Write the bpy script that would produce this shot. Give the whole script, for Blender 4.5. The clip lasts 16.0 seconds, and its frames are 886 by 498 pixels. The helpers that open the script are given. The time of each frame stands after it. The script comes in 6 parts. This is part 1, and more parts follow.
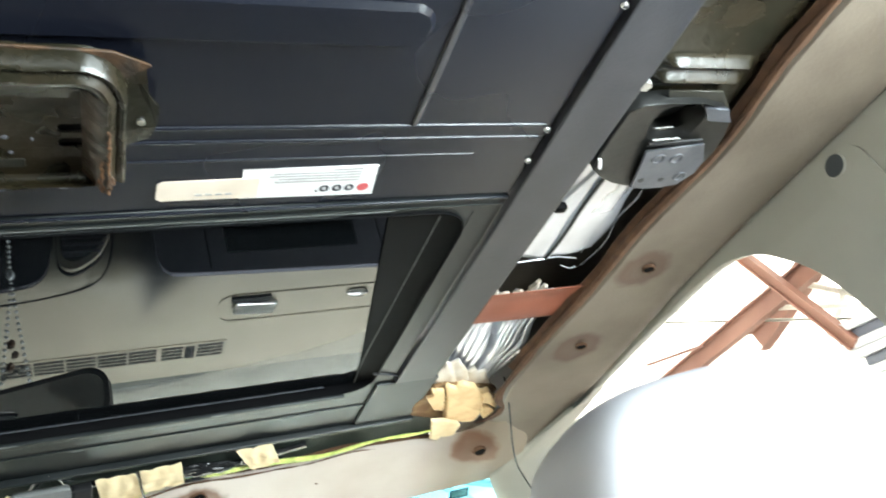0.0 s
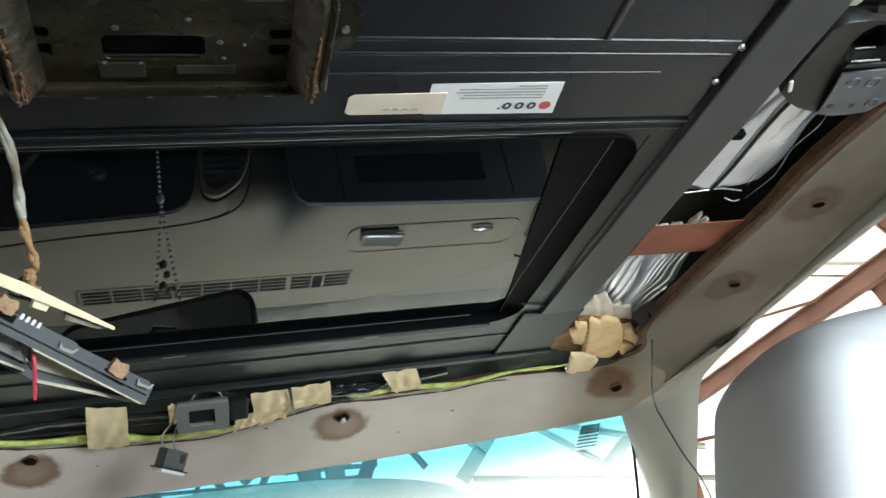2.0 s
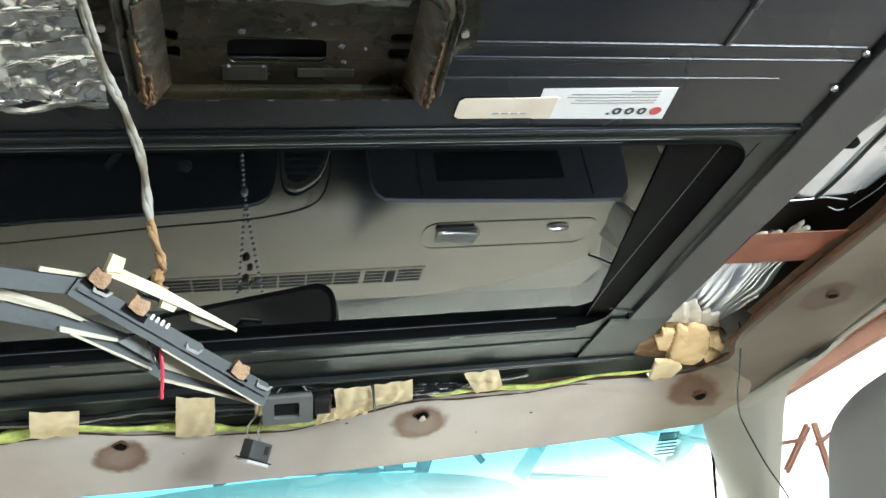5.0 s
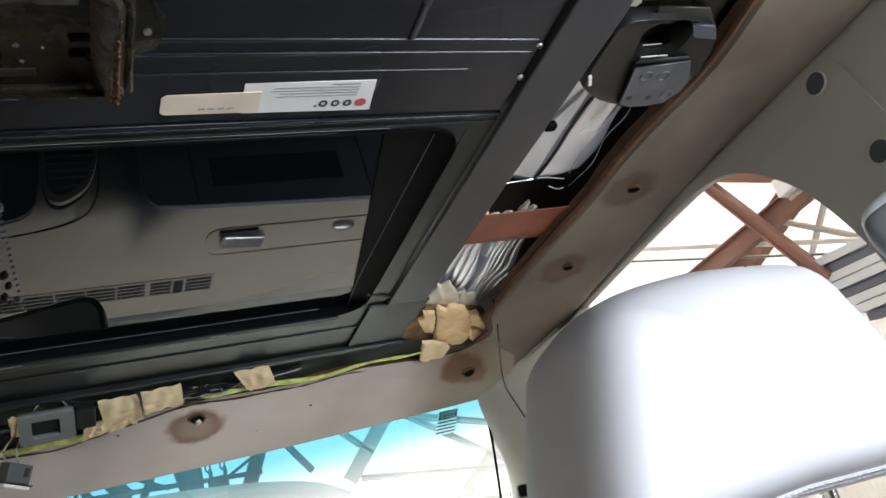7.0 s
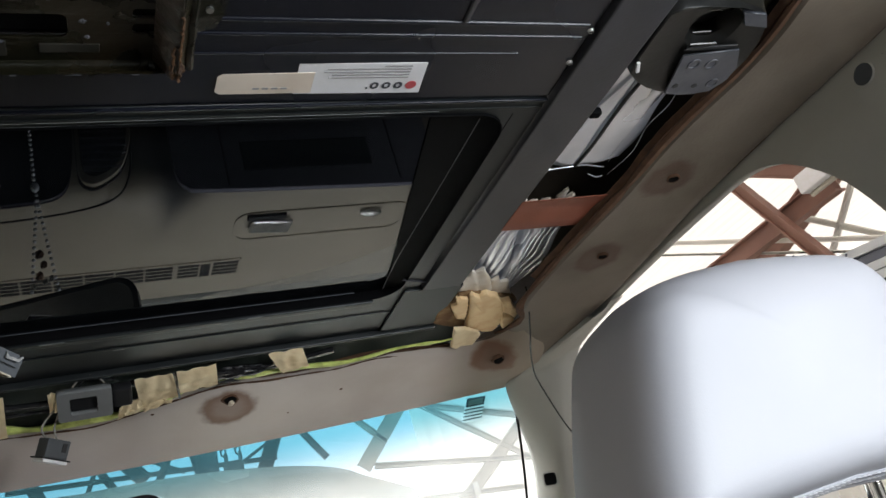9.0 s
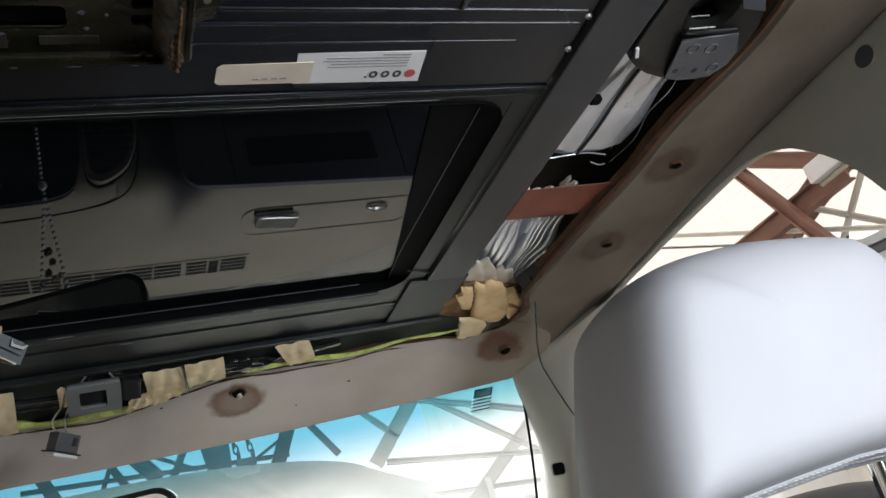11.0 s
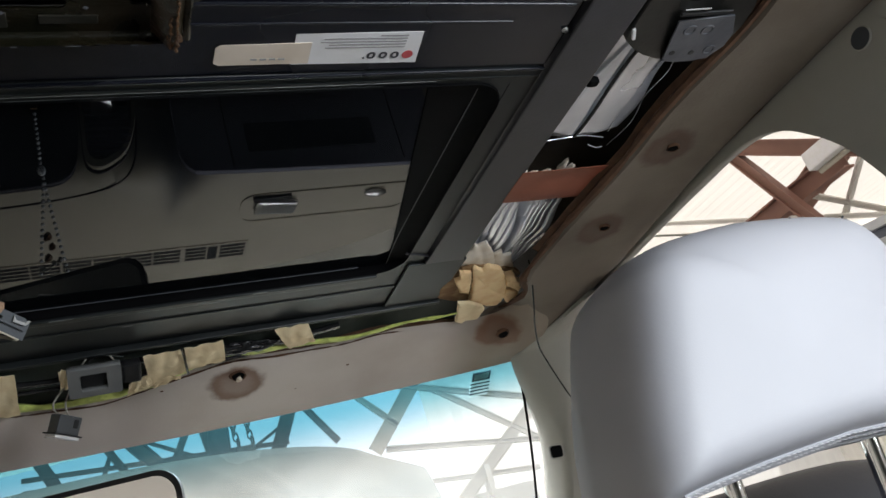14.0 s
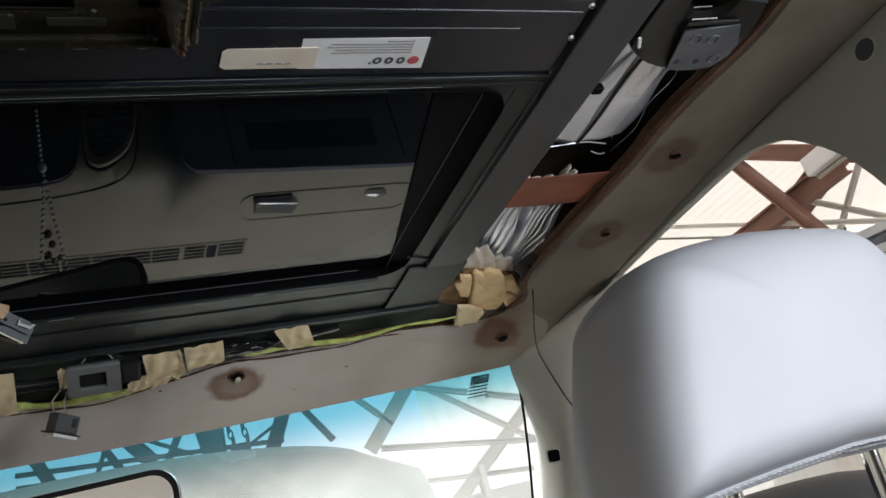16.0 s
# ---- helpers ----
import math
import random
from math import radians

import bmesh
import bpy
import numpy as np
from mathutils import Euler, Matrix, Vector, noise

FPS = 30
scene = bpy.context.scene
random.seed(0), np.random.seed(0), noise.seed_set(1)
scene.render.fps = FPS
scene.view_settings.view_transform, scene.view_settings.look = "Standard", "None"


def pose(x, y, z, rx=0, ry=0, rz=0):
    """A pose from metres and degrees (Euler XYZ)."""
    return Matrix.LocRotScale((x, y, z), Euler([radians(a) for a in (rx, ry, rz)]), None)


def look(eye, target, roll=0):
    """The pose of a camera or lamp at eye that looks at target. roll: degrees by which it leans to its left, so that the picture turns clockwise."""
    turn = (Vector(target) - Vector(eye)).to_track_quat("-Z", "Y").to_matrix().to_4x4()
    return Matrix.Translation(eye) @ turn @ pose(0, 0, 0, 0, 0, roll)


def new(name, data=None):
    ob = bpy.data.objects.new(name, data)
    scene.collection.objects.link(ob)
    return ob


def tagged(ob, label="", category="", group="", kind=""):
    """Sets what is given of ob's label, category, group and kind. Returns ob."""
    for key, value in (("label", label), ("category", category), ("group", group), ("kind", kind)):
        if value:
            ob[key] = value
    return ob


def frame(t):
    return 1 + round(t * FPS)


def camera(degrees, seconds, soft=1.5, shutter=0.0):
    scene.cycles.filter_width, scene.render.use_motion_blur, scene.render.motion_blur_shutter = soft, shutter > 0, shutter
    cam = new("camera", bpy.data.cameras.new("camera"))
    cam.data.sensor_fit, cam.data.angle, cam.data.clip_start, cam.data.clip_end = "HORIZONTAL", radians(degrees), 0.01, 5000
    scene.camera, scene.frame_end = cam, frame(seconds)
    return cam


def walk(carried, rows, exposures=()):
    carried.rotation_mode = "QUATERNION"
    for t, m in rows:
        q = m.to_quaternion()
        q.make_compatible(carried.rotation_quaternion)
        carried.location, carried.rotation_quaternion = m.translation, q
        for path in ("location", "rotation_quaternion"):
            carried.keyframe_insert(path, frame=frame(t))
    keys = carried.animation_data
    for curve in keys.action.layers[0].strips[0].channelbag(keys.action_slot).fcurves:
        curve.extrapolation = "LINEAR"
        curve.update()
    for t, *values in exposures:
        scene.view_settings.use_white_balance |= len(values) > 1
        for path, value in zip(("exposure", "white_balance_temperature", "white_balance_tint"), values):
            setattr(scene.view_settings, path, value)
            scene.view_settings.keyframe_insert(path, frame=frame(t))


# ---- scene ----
PATH = [
    (0, pose(0.0439, -0.0807, -0.3137, 119.514, 16.352, -19.071)),
    (0.2, look((0.044, -0.079, -0.320), (0.952, 1.468, 0.564), -19.6)),
    (0.5, pose(0.0400, -0.0744, -0.3250, 115.512, 18.710, -23.712)),
    (1, pose(0.0273, -0.0723, -0.3210, 115.582, 17.498, -21.897)),
    (1.2, look((0.014, -0.063, -0.315), (0.867, 1.538, 0.527), -17.7)),
    (1.5, pose(-0.0008, -0.0560, -0.3079, 116.617, 13.462, -17.188)),
    (2, pose(-0.0045, -0.0517, -0.3109, 117.022, 11.767, -13.912)),
    (2.5, pose(-0.0098, -0.0499, -0.3085, 117.262, 10.417, -12.197)),
    (3, pose(-0.0133, -0.0515, -0.3038, 117.022, 9.857, -12.074)),
    (3.5, pose(-0.0262, -0.0424, -0.3006, 117.387, 9.128, -11.372)),
    (3.7, pose(-0.0301, -0.0441, -0.2987, 117.507, 8.839, -10.986)),
    (5.8, pose(-0.0300, -0.0461, -0.2973, 116.897, 8.481, -11.135)),
    (6, pose(-0.0189, -0.0643, -0.2988, 117.124, 8.848, -12.142)),
    (6.2, look((-0.005, -0.070, -0.318), (0.647, 1.591, 0.584), -12.6)),
    (6.5, pose(0.0089, -0.0695, -0.3245, 116.595, 14.525, -16.983)),
    (7, pose(0.0228, -0.0814, -0.3369, 115.376, 17.493, -20.151)),
    (7.5, pose(0.0113, -0.0758, -0.3364, 114.545, 17.908, -21.373)),
    (8, pose(0.0095, -0.0790, -0.3368, 114.741, 16.894, -20.994)),
    (8.5, pose(0.0010, -0.0731, -0.3349, 114.883, 16.073, -20.008)),
    (11, pose(0.0048, -0.0743, -0.3440, 114.927, 16.572, -18.711)),
    (11.5, pose(0.0045, -0.0732, -0.3441, 114.890, 17.272, -17.971)),
    (12, pose(0.0022, -0.0731, -0.3436, 114.844, 17.106, -17.915)),
    (12.5, pose(0.0020, -0.0755, -0.3443, 114.778, 16.877, -18.034)),
    (13, pose(0.0028, -0.0743, -0.3474, 114.664, 16.758, -18.299)),
    (13.5, pose(0.0030, -0.0735, -0.3493, 114.464, 16.726, -18.515)),
    (14, pose(0.0031, -0.0754, -0.3511, 114.149, 16.674, -18.743)),
    (14.5, pose(0.0025, -0.0734, -0.3519, 114.007, 16.577, -18.911)),
    (15, pose(0.0032, -0.0775, -0.3485, 113.922, 16.479, -19.175)),
    (15.5, pose(0.0013, -0.0750, -0.3496, 113.897, 16.360, -19.260)),
    (16, pose(-0.0004, -0.0764, -0.3460, 113.967, 16.022, -19.272)),
]

# ---- light ----
EXPOSURE = [(t, s, 6200 if t < 6.7 else 6300, (0 if t < 0.3 else 6 if t < 1.9 else 1) if t < 6.7 else 10) for t, s in ((0.0, 2.8), (0.5, 1.85), (1.0, 1.3), (1.5, 1.34), (2.0, 1.66), (3.0, 2.1), (3.7, 2.25), (6.0, 2.25), (6.5, 2.0), (7.0, 1.32), (8.0, 0.92), (11.0, 0.82), (16.0, 0.66))]
cam = camera(55.57, 16.0, shutter=0.3)
walk(cam, PATH, EXPOSURE)

world = bpy.data.worlds.new("sky")
scene.world = world
world.use_nodes = True
wn = world.node_tree.nodes
sky = wn.new("ShaderNodeTexSky")
sky.sky_type, sky.sun_disc = "NISHITA", False
sky.sun_elevation, sky.sun_rotation = radians(62), radians(60)
sky.dust_density = 6.0
haze = wn.new("ShaderNodeHueSaturation")
haze.inputs["Saturation"].default_value = 0.30
world.node_tree.links.new(sky.outputs[0], haze.inputs["Color"])
world.node_tree.links.new(haze.outputs[0], wn["Background"].inputs[0])
wn["Background"].inputs[1].default_value = 0.15

sun = new("sun", bpy.data.lights.new("sun", "SUN"))
sun.data.energy, sun.data.angle, sun.data.color = 5.0, radians(0.5), (1.0, 0.97, 0.93)
sun.matrix_world = look((10 * math.sin(radians(60)), 10 * math.cos(radians(60)), 18), (0, 0, 0))


def area_lamp(name, m, sx, sy, watts, colour):
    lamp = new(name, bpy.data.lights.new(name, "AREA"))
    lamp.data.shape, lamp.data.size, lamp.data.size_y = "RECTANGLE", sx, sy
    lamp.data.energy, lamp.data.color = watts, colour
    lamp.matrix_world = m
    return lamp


area_lamp("daylight_rear_door", look((0.68, -0.40, -0.24), (0.0, -0.17, -0.25)), 0.62, 0.34, 6.6, (0.92, 0.97, 1.0))
area_lamp("daylight_tailgate", look((0.0, -2.05, -0.25), (0.0, 0.0, -0.25)), 0.95, 0.40, 0.7, (0.92, 0.97, 1.0))
# Added fill lamp, out of view above the windscreen, brightening dash and header.
area_lamp("dash_fill", look((0.48, 1.40, 0.28), (0.40, 1.26, -0.40)), 0.60, 0.45, 9.5, (0.95, 0.98, 1.0))


# ---- materials ----
def material(name, colour, rough=0.5, metal=0.0, second=None, scale=30.0, amount=0.5, bump=0.0, bump_scale=200.0, ior=1.45, rough_var=0.1, coat=0.0, detail=5.0):
    m = bpy.data.materials.new(name)
    m.use_nodes = True
    nt = m.node_tree
    n, l = nt.nodes, nt.links
    b = n["Principled BSDF"]
    b.inputs["Metallic"].default_value = metal
    b.inputs["IOR"].default_value = ior
    b.inputs["Coat Weight"].default_value = coat
    geo = n.new("ShaderNodeTexCoord")
    big = n.new("ShaderNodeTexNoise")
    big.inputs["Scale"].default_value, big.inputs["Detail"].default_value = scale, detail
    l.new(geo.outputs["Object"], big.inputs["Vector"])
    mix = n.new("ShaderNodeMix")
    mix.data_type = "RGBA"
    mix.inputs[6].default_value = (*colour, 1)
    second = second or tuple(c * 0.72 for c in colour)
    mix.inputs[7].default_value = (*second, 1)
    ramp = n.new("ShaderNodeMapRange")
    ramp.interpolation_type = "SMOOTHERSTEP"
    ramp.inputs["From Min"].default_value, ramp.inputs["From Max"].default_value = 0.30, 0.76
    ramp.inputs["To Max"].default_value = amount
    l.new(big.outputs["Fac"], ramp.inputs["Value"])
    l.new(ramp.outputs[0], mix.inputs[0])
    l.new(mix.outputs[2], b.inputs["Base Color"])
    rr = n.new("ShaderNodeMapRange")
    rr.inputs["To Min"].default_value, rr.inputs["To Max"].default_value = max(0.0, rough - rough_var), min(1.0, rough + rough_var)
    fine = n.new("ShaderNodeTexNoise")
    fine.inputs["Scale"].default_value, fine.inputs["Detail"].default_value = bump_scale, 3.0
    l.new(geo.outputs["Object"], fine.inputs["Vector"])
    l.new(big.outputs["Fac"], rr.inputs["Value"])
    l.new(rr.outputs[0], b.inputs["Roughness"])
    if bump:
        bp = n.new("ShaderNodeBump")
        bp.inputs["Strength"].default_value, bp.inputs["Distance"].default_value = bump, 0.002
        l.new(fine.outputs["Fac"], bp.inputs["Height"])
        l.new(bp.outputs[0], b.inputs["Normal"])
    return m


def stain(m, spots, colour, ring=None):
    """Rusty glue rings of their own shape round the trim holes: spots are (x, y, z, radius)."""
    n, l = m.node_tree.nodes, m.node_tree.links
    b = n["Principled BSDF"]
    geo = n.new("ShaderNodeTexCoord")
    wob = n.new("ShaderNodeTexNoise")
    wob.inputs["Scale"].default_value, wob.inputs["Detail"].default_value = 60.0, 4.0
    l.new(geo.outputs["Object"], wob.inputs["Vector"])
    total = None
    for x, y, z, r in spots:
        d = n.new("ShaderNodeVectorMath")
        d.operation = "DISTANCE"
        d.inputs[1].default_value = (x, y, z)
        l.new(geo.outputs["Object"], d.inputs[0])
        add = n.new("ShaderNodeMath")
        add.operation = "MULTIPLY_ADD"
        add.inputs[1].default_value, add.inputs[2].default_value = 0.016, -0.008
        l.new(wob.outputs["Fac"], add.inputs[0])
        s = n.new("ShaderNodeMath")
        s.operation = "ADD"
        l.new(d.outputs["Value"], s.inputs[0]), l.new(add.outputs[0], s.inputs[1])
        mr = n.new("ShaderNodeMapRange")
        mr.interpolation_type = "SMOOTHSTEP"
        mr.inputs["From Min"].default_value, mr.inputs["From Max"].default_value = r * 0.76, r * 1.12
        mr.inputs["To Min"].default_value, mr.inputs["To Max"].default_value = 0.9, 0.0
        l.new(s.outputs[0], mr.inputs["Value"])
        rim, both = n.new("ShaderNodeMapRange"), n.new("ShaderNodeMath")
        rim.interpolation_type, both.operation = "SMOOTHSTEP", "MULTIPLY"
        rim.inputs["From Min"].default_value, rim.inputs["From Max"].default_value = r * 0.30, r * 0.80
        rim.inputs["To Min"].default_value, rim.inputs["To Max"].default_value = 0.78, 1.0
        l.new(s.outputs[0], rim.inputs["Value"])
        l.new(mr.outputs[0], both.inputs[0]), l.new(rim.outputs[0], both.inputs[1])
        if total is None:
            total = both.outputs[0]
        else:
            mx = n.new("ShaderNodeMath")
            mx.operation = "MAXIMUM"
            l.new(total, mx.inputs[0]), l.new(both.outputs[0], mx.inputs[1])
            total = mx.outputs[0]
    old = b.inputs["Base Color"].links[0].from_socket
    mix = n.new("ShaderNodeMix")
    mix.data_type = "RGBA"
    mix.inputs[7].default_value = (*colour, 1)
    l.new(total, mix.inputs[0]), l.new(old, mix.inputs[6]), l.new(mix.outputs[2], b.inputs["Base Color"])
    return m


HOLES = [(0.543, 0.486, -0.010, 0.029), (0.533, 0.621, -0.023, 0.029), (0.494, 0.852, -0.045, 0.032), (0.165, 0.896, -0.031, 0.034), (-0.164, 0.914, -0.033, 0.030)]
M = {}
M["dark"] = material("black satin painted steel", (0.0060, 0.0072, 0.0125), 0.27, 0.0, (0.0105, 0.0120, 0.0195), 7, 0.8, 0.02, 700, rough_var=0.05, ior=1.43, detail=2.0)
M["rail"] = material("charcoal painted rail", (0.020, 0.021, 0.027), 0.40, 0.0, (0.037, 0.037, 0.044), 22, 0.9, 0.10, 500, rough_var=0.12)
M["frame"] = material("greenish black painted frame", (0.011, 0.013, 0.0138), 0.36, 0.0, (0.019, 0.0215, 0.0225), 18, 0.8, 0.08, 600, ior=1.30)
M["rubber"] = material("black rubber seal", (0.0025, 0.0025, 0.003), 0.65, 0.0, (0.004, 0.004, 0.0045), 30, 0.5, 0.05, ior=1.15)
M["roof"] = material("dark green roof underside", (0.036, 0.034, 0.028), 0.4, 0.0, (0.070, 0.054, 0.038), 12, 0.8, 0.1)
# Grimy, and darker than the header to hold the rail's weaker light.
M["rail_steel"] = stain(material("grimy primer rail steel darkened for shade", (0.155, 0.127, 0.098), 0.55, 0.0, (0.095, 0.074, 0.054), 9, 0.85, 0.15, 260), HOLES, (0.070, 0.036, 0.021))


def end_tint(m, colour):
    """Browner towards both ends of the header, to meet the rail's colour."""
    n, l = m.node_tree.nodes, m.node_tree.links
    b = n["Principled BSDF"]
    tc, sep, ab, mr, mix = n.new("ShaderNodeTexCoord"), n.new("ShaderNodeSeparateXYZ"), n.new("ShaderNodeMath"), n.new("ShaderNodeMapRange"), n.new("ShaderNodeMix")
    ab.operation, mr.interpolation_type, mix.data_type = "ABSOLUTE", "SMOOTHSTEP", "RGBA"
    mr.inputs["From Min"].default_value, mr.inputs["From Max"].default_value = 0.41, 0.50
    mix.inputs[7].default_value = (*colour, 1)
    old = b.inputs["Base Color"].links[0].from_socket
    l.new(tc.outputs["Object"], sep.inputs[0]), l.new(sep.outputs["X"], ab.inputs[0]), l.new(ab.outputs[0], mr.inputs["Value"])
    l.new(mr.outputs[0], mix.inputs[0]), l.new(old, mix.inputs[6]), l.new(mix.outputs[2], b.inputs["Base Color"])
    return m


M["header"] = stain(end_tint(material("primer grey header steel", (0.60, 0.55, 0.52), 0.55, 0.0, (0.46, 0.395, 0.36), 7, 0.75, 0.12, 300), (0.26, 0.215, 0.17)), HOLES, (0.165, 0.080, 0.045))
M["rust_edge"] = material("rusty glue edge", (0.075, 0.036, 0.018), 0.85, 0.0, (0.13, 0.066, 0.034), 60, 0.8, 0.3)
M["pillar"] = material("grained taupe pillar plastic", (0.36, 0.35, 0.31), 0.6, 0.0, (0.31, 0.30, 0.265), 12, 0.5, 0.15, 900)
M["dash"] = material("beige dashboard plastic", (0.43, 0.39, 0.315), 0.5, 0.0, (0.36, 0.325, 0.265), 8, 0.6, 0.15, 900)
M["dash_dark"] = material("slate dashboard plastic", (0.155, 0.160, 0.215), 0.5, 0.0, (0.195, 0.20, 0.26), 9, 0.5, 0.1, 900)
# Near-black that paints the shade inside holes, slots and gaps.
M["dark_hole"] = material("unlit recess", (0.008, 0.008, 0.008), 0.9, ior=1.1)
M["black"] = material("matt black plastic", (0.010, 0.010, 0.011), 0.5, 0.0, (0.018, 0.018, 0.02), 20, 0.5, 0.05)
M["gloss_black"] = material("gloss black panel", (0.022, 0.020, 0.034), 0.2, 0.0, (0.032, 0.030, 0.046), 10, 0.5)
M["vinyl"] = material("grey leather", (0.52, 0.52, 0.56), 0.46, 0.0, (0.47, 0.47, 0.505), 6, 0.6, 0.045, 1100)
M["vinyl_dark"] = material("dark grey leather", (0.030, 0.031, 0.040), 0.5, 0.0, (0.045, 0.046, 0.055), 8, 0.6, 0.2, 700)
M["foil"] = material("crumpled aluminium foil", (0.90, 0.91, 0.93), 0.16, 1.0, (0.62, 0.63, 0.66), 25, 0.6, 0.1, 120, rough_var=0.1)
M["side_foil"] = material("smooth silver foil", (0.74, 0.76, 0.83), 0.30, 0.65, (0.58, 0.60, 0.66), 18, 0.7, 0.05, 150)
M["red"] = material("brick red tape", (0.215, 0.058, 0.028), 0.55, 0.0, (0.17, 0.044, 0.022), 20, 0.6, 0.1)
M["tape"] = material("old masking tape", (0.88, 0.74, 0.49), 0.75, 0.0, (0.74, 0.57, 0.33), 45, 0.7, 0.2, 300)
M["cuff"] = material("cream foil backing paper", (0.80, 0.74, 0.66), 0.6, 0.0, (0.62, 0.50, 0.36), 40, 0.7, 0.2, 300)
M["foam"] = material("torn yellow foam", (0.97, 0.74, 0.43), 0.85, 0.0, (0.84, 0.55, 0.28), 60, 0.7, 0.4, 300)
M["greenfoam"] = material("dark green felt strip", (0.018, 0.026, 0.021), 0.75, 0.0, (0.03, 0.036, 0.028), 25, 0.6, 0.3, 400)
M["wire_green"] = material("yellow green wire wrap", (0.72, 0.82, 0.24), 0.45, 0.0, (0.40, 0.46, 0.12), 90, 0.9, 0.5, 260)
M["wire_black"] = material("black wire", (0.012, 0.012, 0.013), 0.24, 0.0, (0.02, 0.02, 0.022), 60, 0.6, 0.3, 250)
M["wire_red"] = material("red wire", (0.48, 0.03, 0.06), 0.4)
M["cloth"] = material("dirty cloth wrapped harness", (0.33, 0.32, 0.29), 0.85, 0.0, (0.13, 0.105, 0.075), 75, 1.0, 0.4, 350)
M["cloth_brown"] = material("glue stained cloth", (0.20, 0.105, 0.045), 0.85, 0.0, (0.34, 0.22, 0.11), 70, 1.0, 0.4, 350)
M["felt"] = material("tan felt pad", (0.34, 0.22, 0.14), 0.9, 0.0, (0.22, 0.13, 0.08), 120, 0.9, 0.5, 600)
M["dim_cream"] = material("yellowed lens edge", (0.50, 0.46, 0.37), 0.5, 0.0, (0.36, 0.32, 0.24), 60, 0.8)
M["grey_plastic"] = material("mid grey plastic", (0.16, 0.165, 0.165), 0.5, 0.0, (0.125, 0.128, 0.128), 30, 0.6, 0.1)
M["console"] = material("charcoal console plastic", (0.060, 0.066, 0.074), 0.5, 0.0, (0.085, 0.088, 0.092), 25, 0.6, 0.12)
M["ivory"] = material("yellowed ivory plastic", (0.68, 0.60, 0.42), 0.55, 0.0, (0.50, 0.40, 0.24), 50, 0.7, 0.15)
M["lens"] = material("frosted lamp lens", (0.50, 0.47, 0.40), 0.25, 0.0, (0.40, 0.36, 0.29), 30, 0.6)
M["bracket"] = material("rusty olive bracket steel", (0.0085, 0.0085, 0.0045), 0.27, 0.0, (0.019, 0.0135, 0.0065), 38, 1.0, 0.25, 160, rough_var=0.14, ior=1.5)
M["rust"] = material("flaking rust", (0.016, 0.010, 0.006), 0.6, 0.0, (0.075, 0.038, 0.017), 90, 1.0, 0.4, 400)
M["flange"] = material("brown stained olive steel", (0.010, 0.0085, 0.0045), 0.4, 0.0, (0.030, 0.016, 0.007), 45, 1.0, 0.5, 300)
M["rust_bright"] = material("bright flaking rust", (0.12, 0.058, 0.024), 0.8, 0.0, (0.04, 0.02, 0.010), 160, 1.0, 0.6, 500)
M["olive"] = material("olive lacquered roof bow", (0.012, 0.0115, 0.0065), 0.26, 0.0, (0.026, 0.019, 0.010), 26, 0.9, 0.2, 140, rough_var=0.12, ior=1.45)
M["cup"] = material("dull black bracket paint", (0.006, 0.0062, 0.006), 0.42, 0.0, (0.012, 0.0115, 0.010), 30, 0.8, 0.1, ior=1.35)
M["olive_grey"] = material("dusty olive steel", (0.022, 0.021, 0.016), 0.4, 0.0, (0.040, 0.037, 0.030), 25, 0.8, 0.12)
M["steel"] = material("bare steel", (0.55, 0.55, 0.54), 0.35, 1.0, (0.40, 0.40, 0.39), 60, 0.6)
M["plate"] = material("zinc grey plate", (0.060, 0.064, 0.078), 0.45, 0.2, (0.13, 0.13, 0.145), 40, 0.6, 0.1)
M["chrome"] = material("chrome", (0.80, 0.80, 0.80), 0.08, 1.0, (0.7, 0.7, 0.7), 30, 0.4)
M["white"] = material("white paper label", (0.78, 0.77, 0.80), 0.6, 0.0, (0.72, 0.71, 0.69), 40, 0.5)
M["cream_label"] = material("aged cream label", (0.72, 0.63, 0.54), 0.65, 0.0, (0.62, 0.52, 0.42), 40, 0.6)
M["ink"] = material("dark ink", (0.05, 0.05, 0.06), 0.6)
M["ink_pale"] = material("pale grey ink", (0.36, 0.35, 0.35), 0.6)
M["ink_red"] = material("dull red ink", (0.50, 0.08, 0.09), 0.6)
M["brown_steel"] = material("red oxide roof steel", (0.27, 0.14, 0.105), 0.6, 0.0, (0.20, 0.10, 0.075), 3, 0.7, 0.1)
# Pale steel, lightened further so the gable carries the windscreen glare.
M["pale_steel"] = material("pale steel lightened for glare", (0.76, 0.74, 0.70), 0.7, 0.0, (0.64, 0.61, 0.56), 3, 0.7, 0.1)
M["truss"] = material("weathered dark truss steel", (0.11, 0.085, 0.075), 0.6, 0.0, (0.07, 0.055, 0.05), 3, 0.7, 0.1)
M["concrete"] = material("workshop concrete floor", (0.45, 0.44, 0.42), 0.7, 0.0, (0.33, 0.32, 0.30), 0.8, 0.8, 0.2, 40)
M["wall"] = material("cream corrugated sheet", (0.86, 0.84, 0.80), 0.6, 0.0, (0.78, 0.75, 0.69), 0.9, 0.6, 0.05)
M["siding"] = material("white painted sheet metal", (0.62, 0.64, 0.68), 0.4, 0.0, (0.50, 0.52, 0.56), 2, 0.6)
M["slate"] = material("blue grey sheet metal", (0.12, 0.13, 0.17), 0.45, 0.0, (0.09, 0.10, 0.13), 3, 0.6)
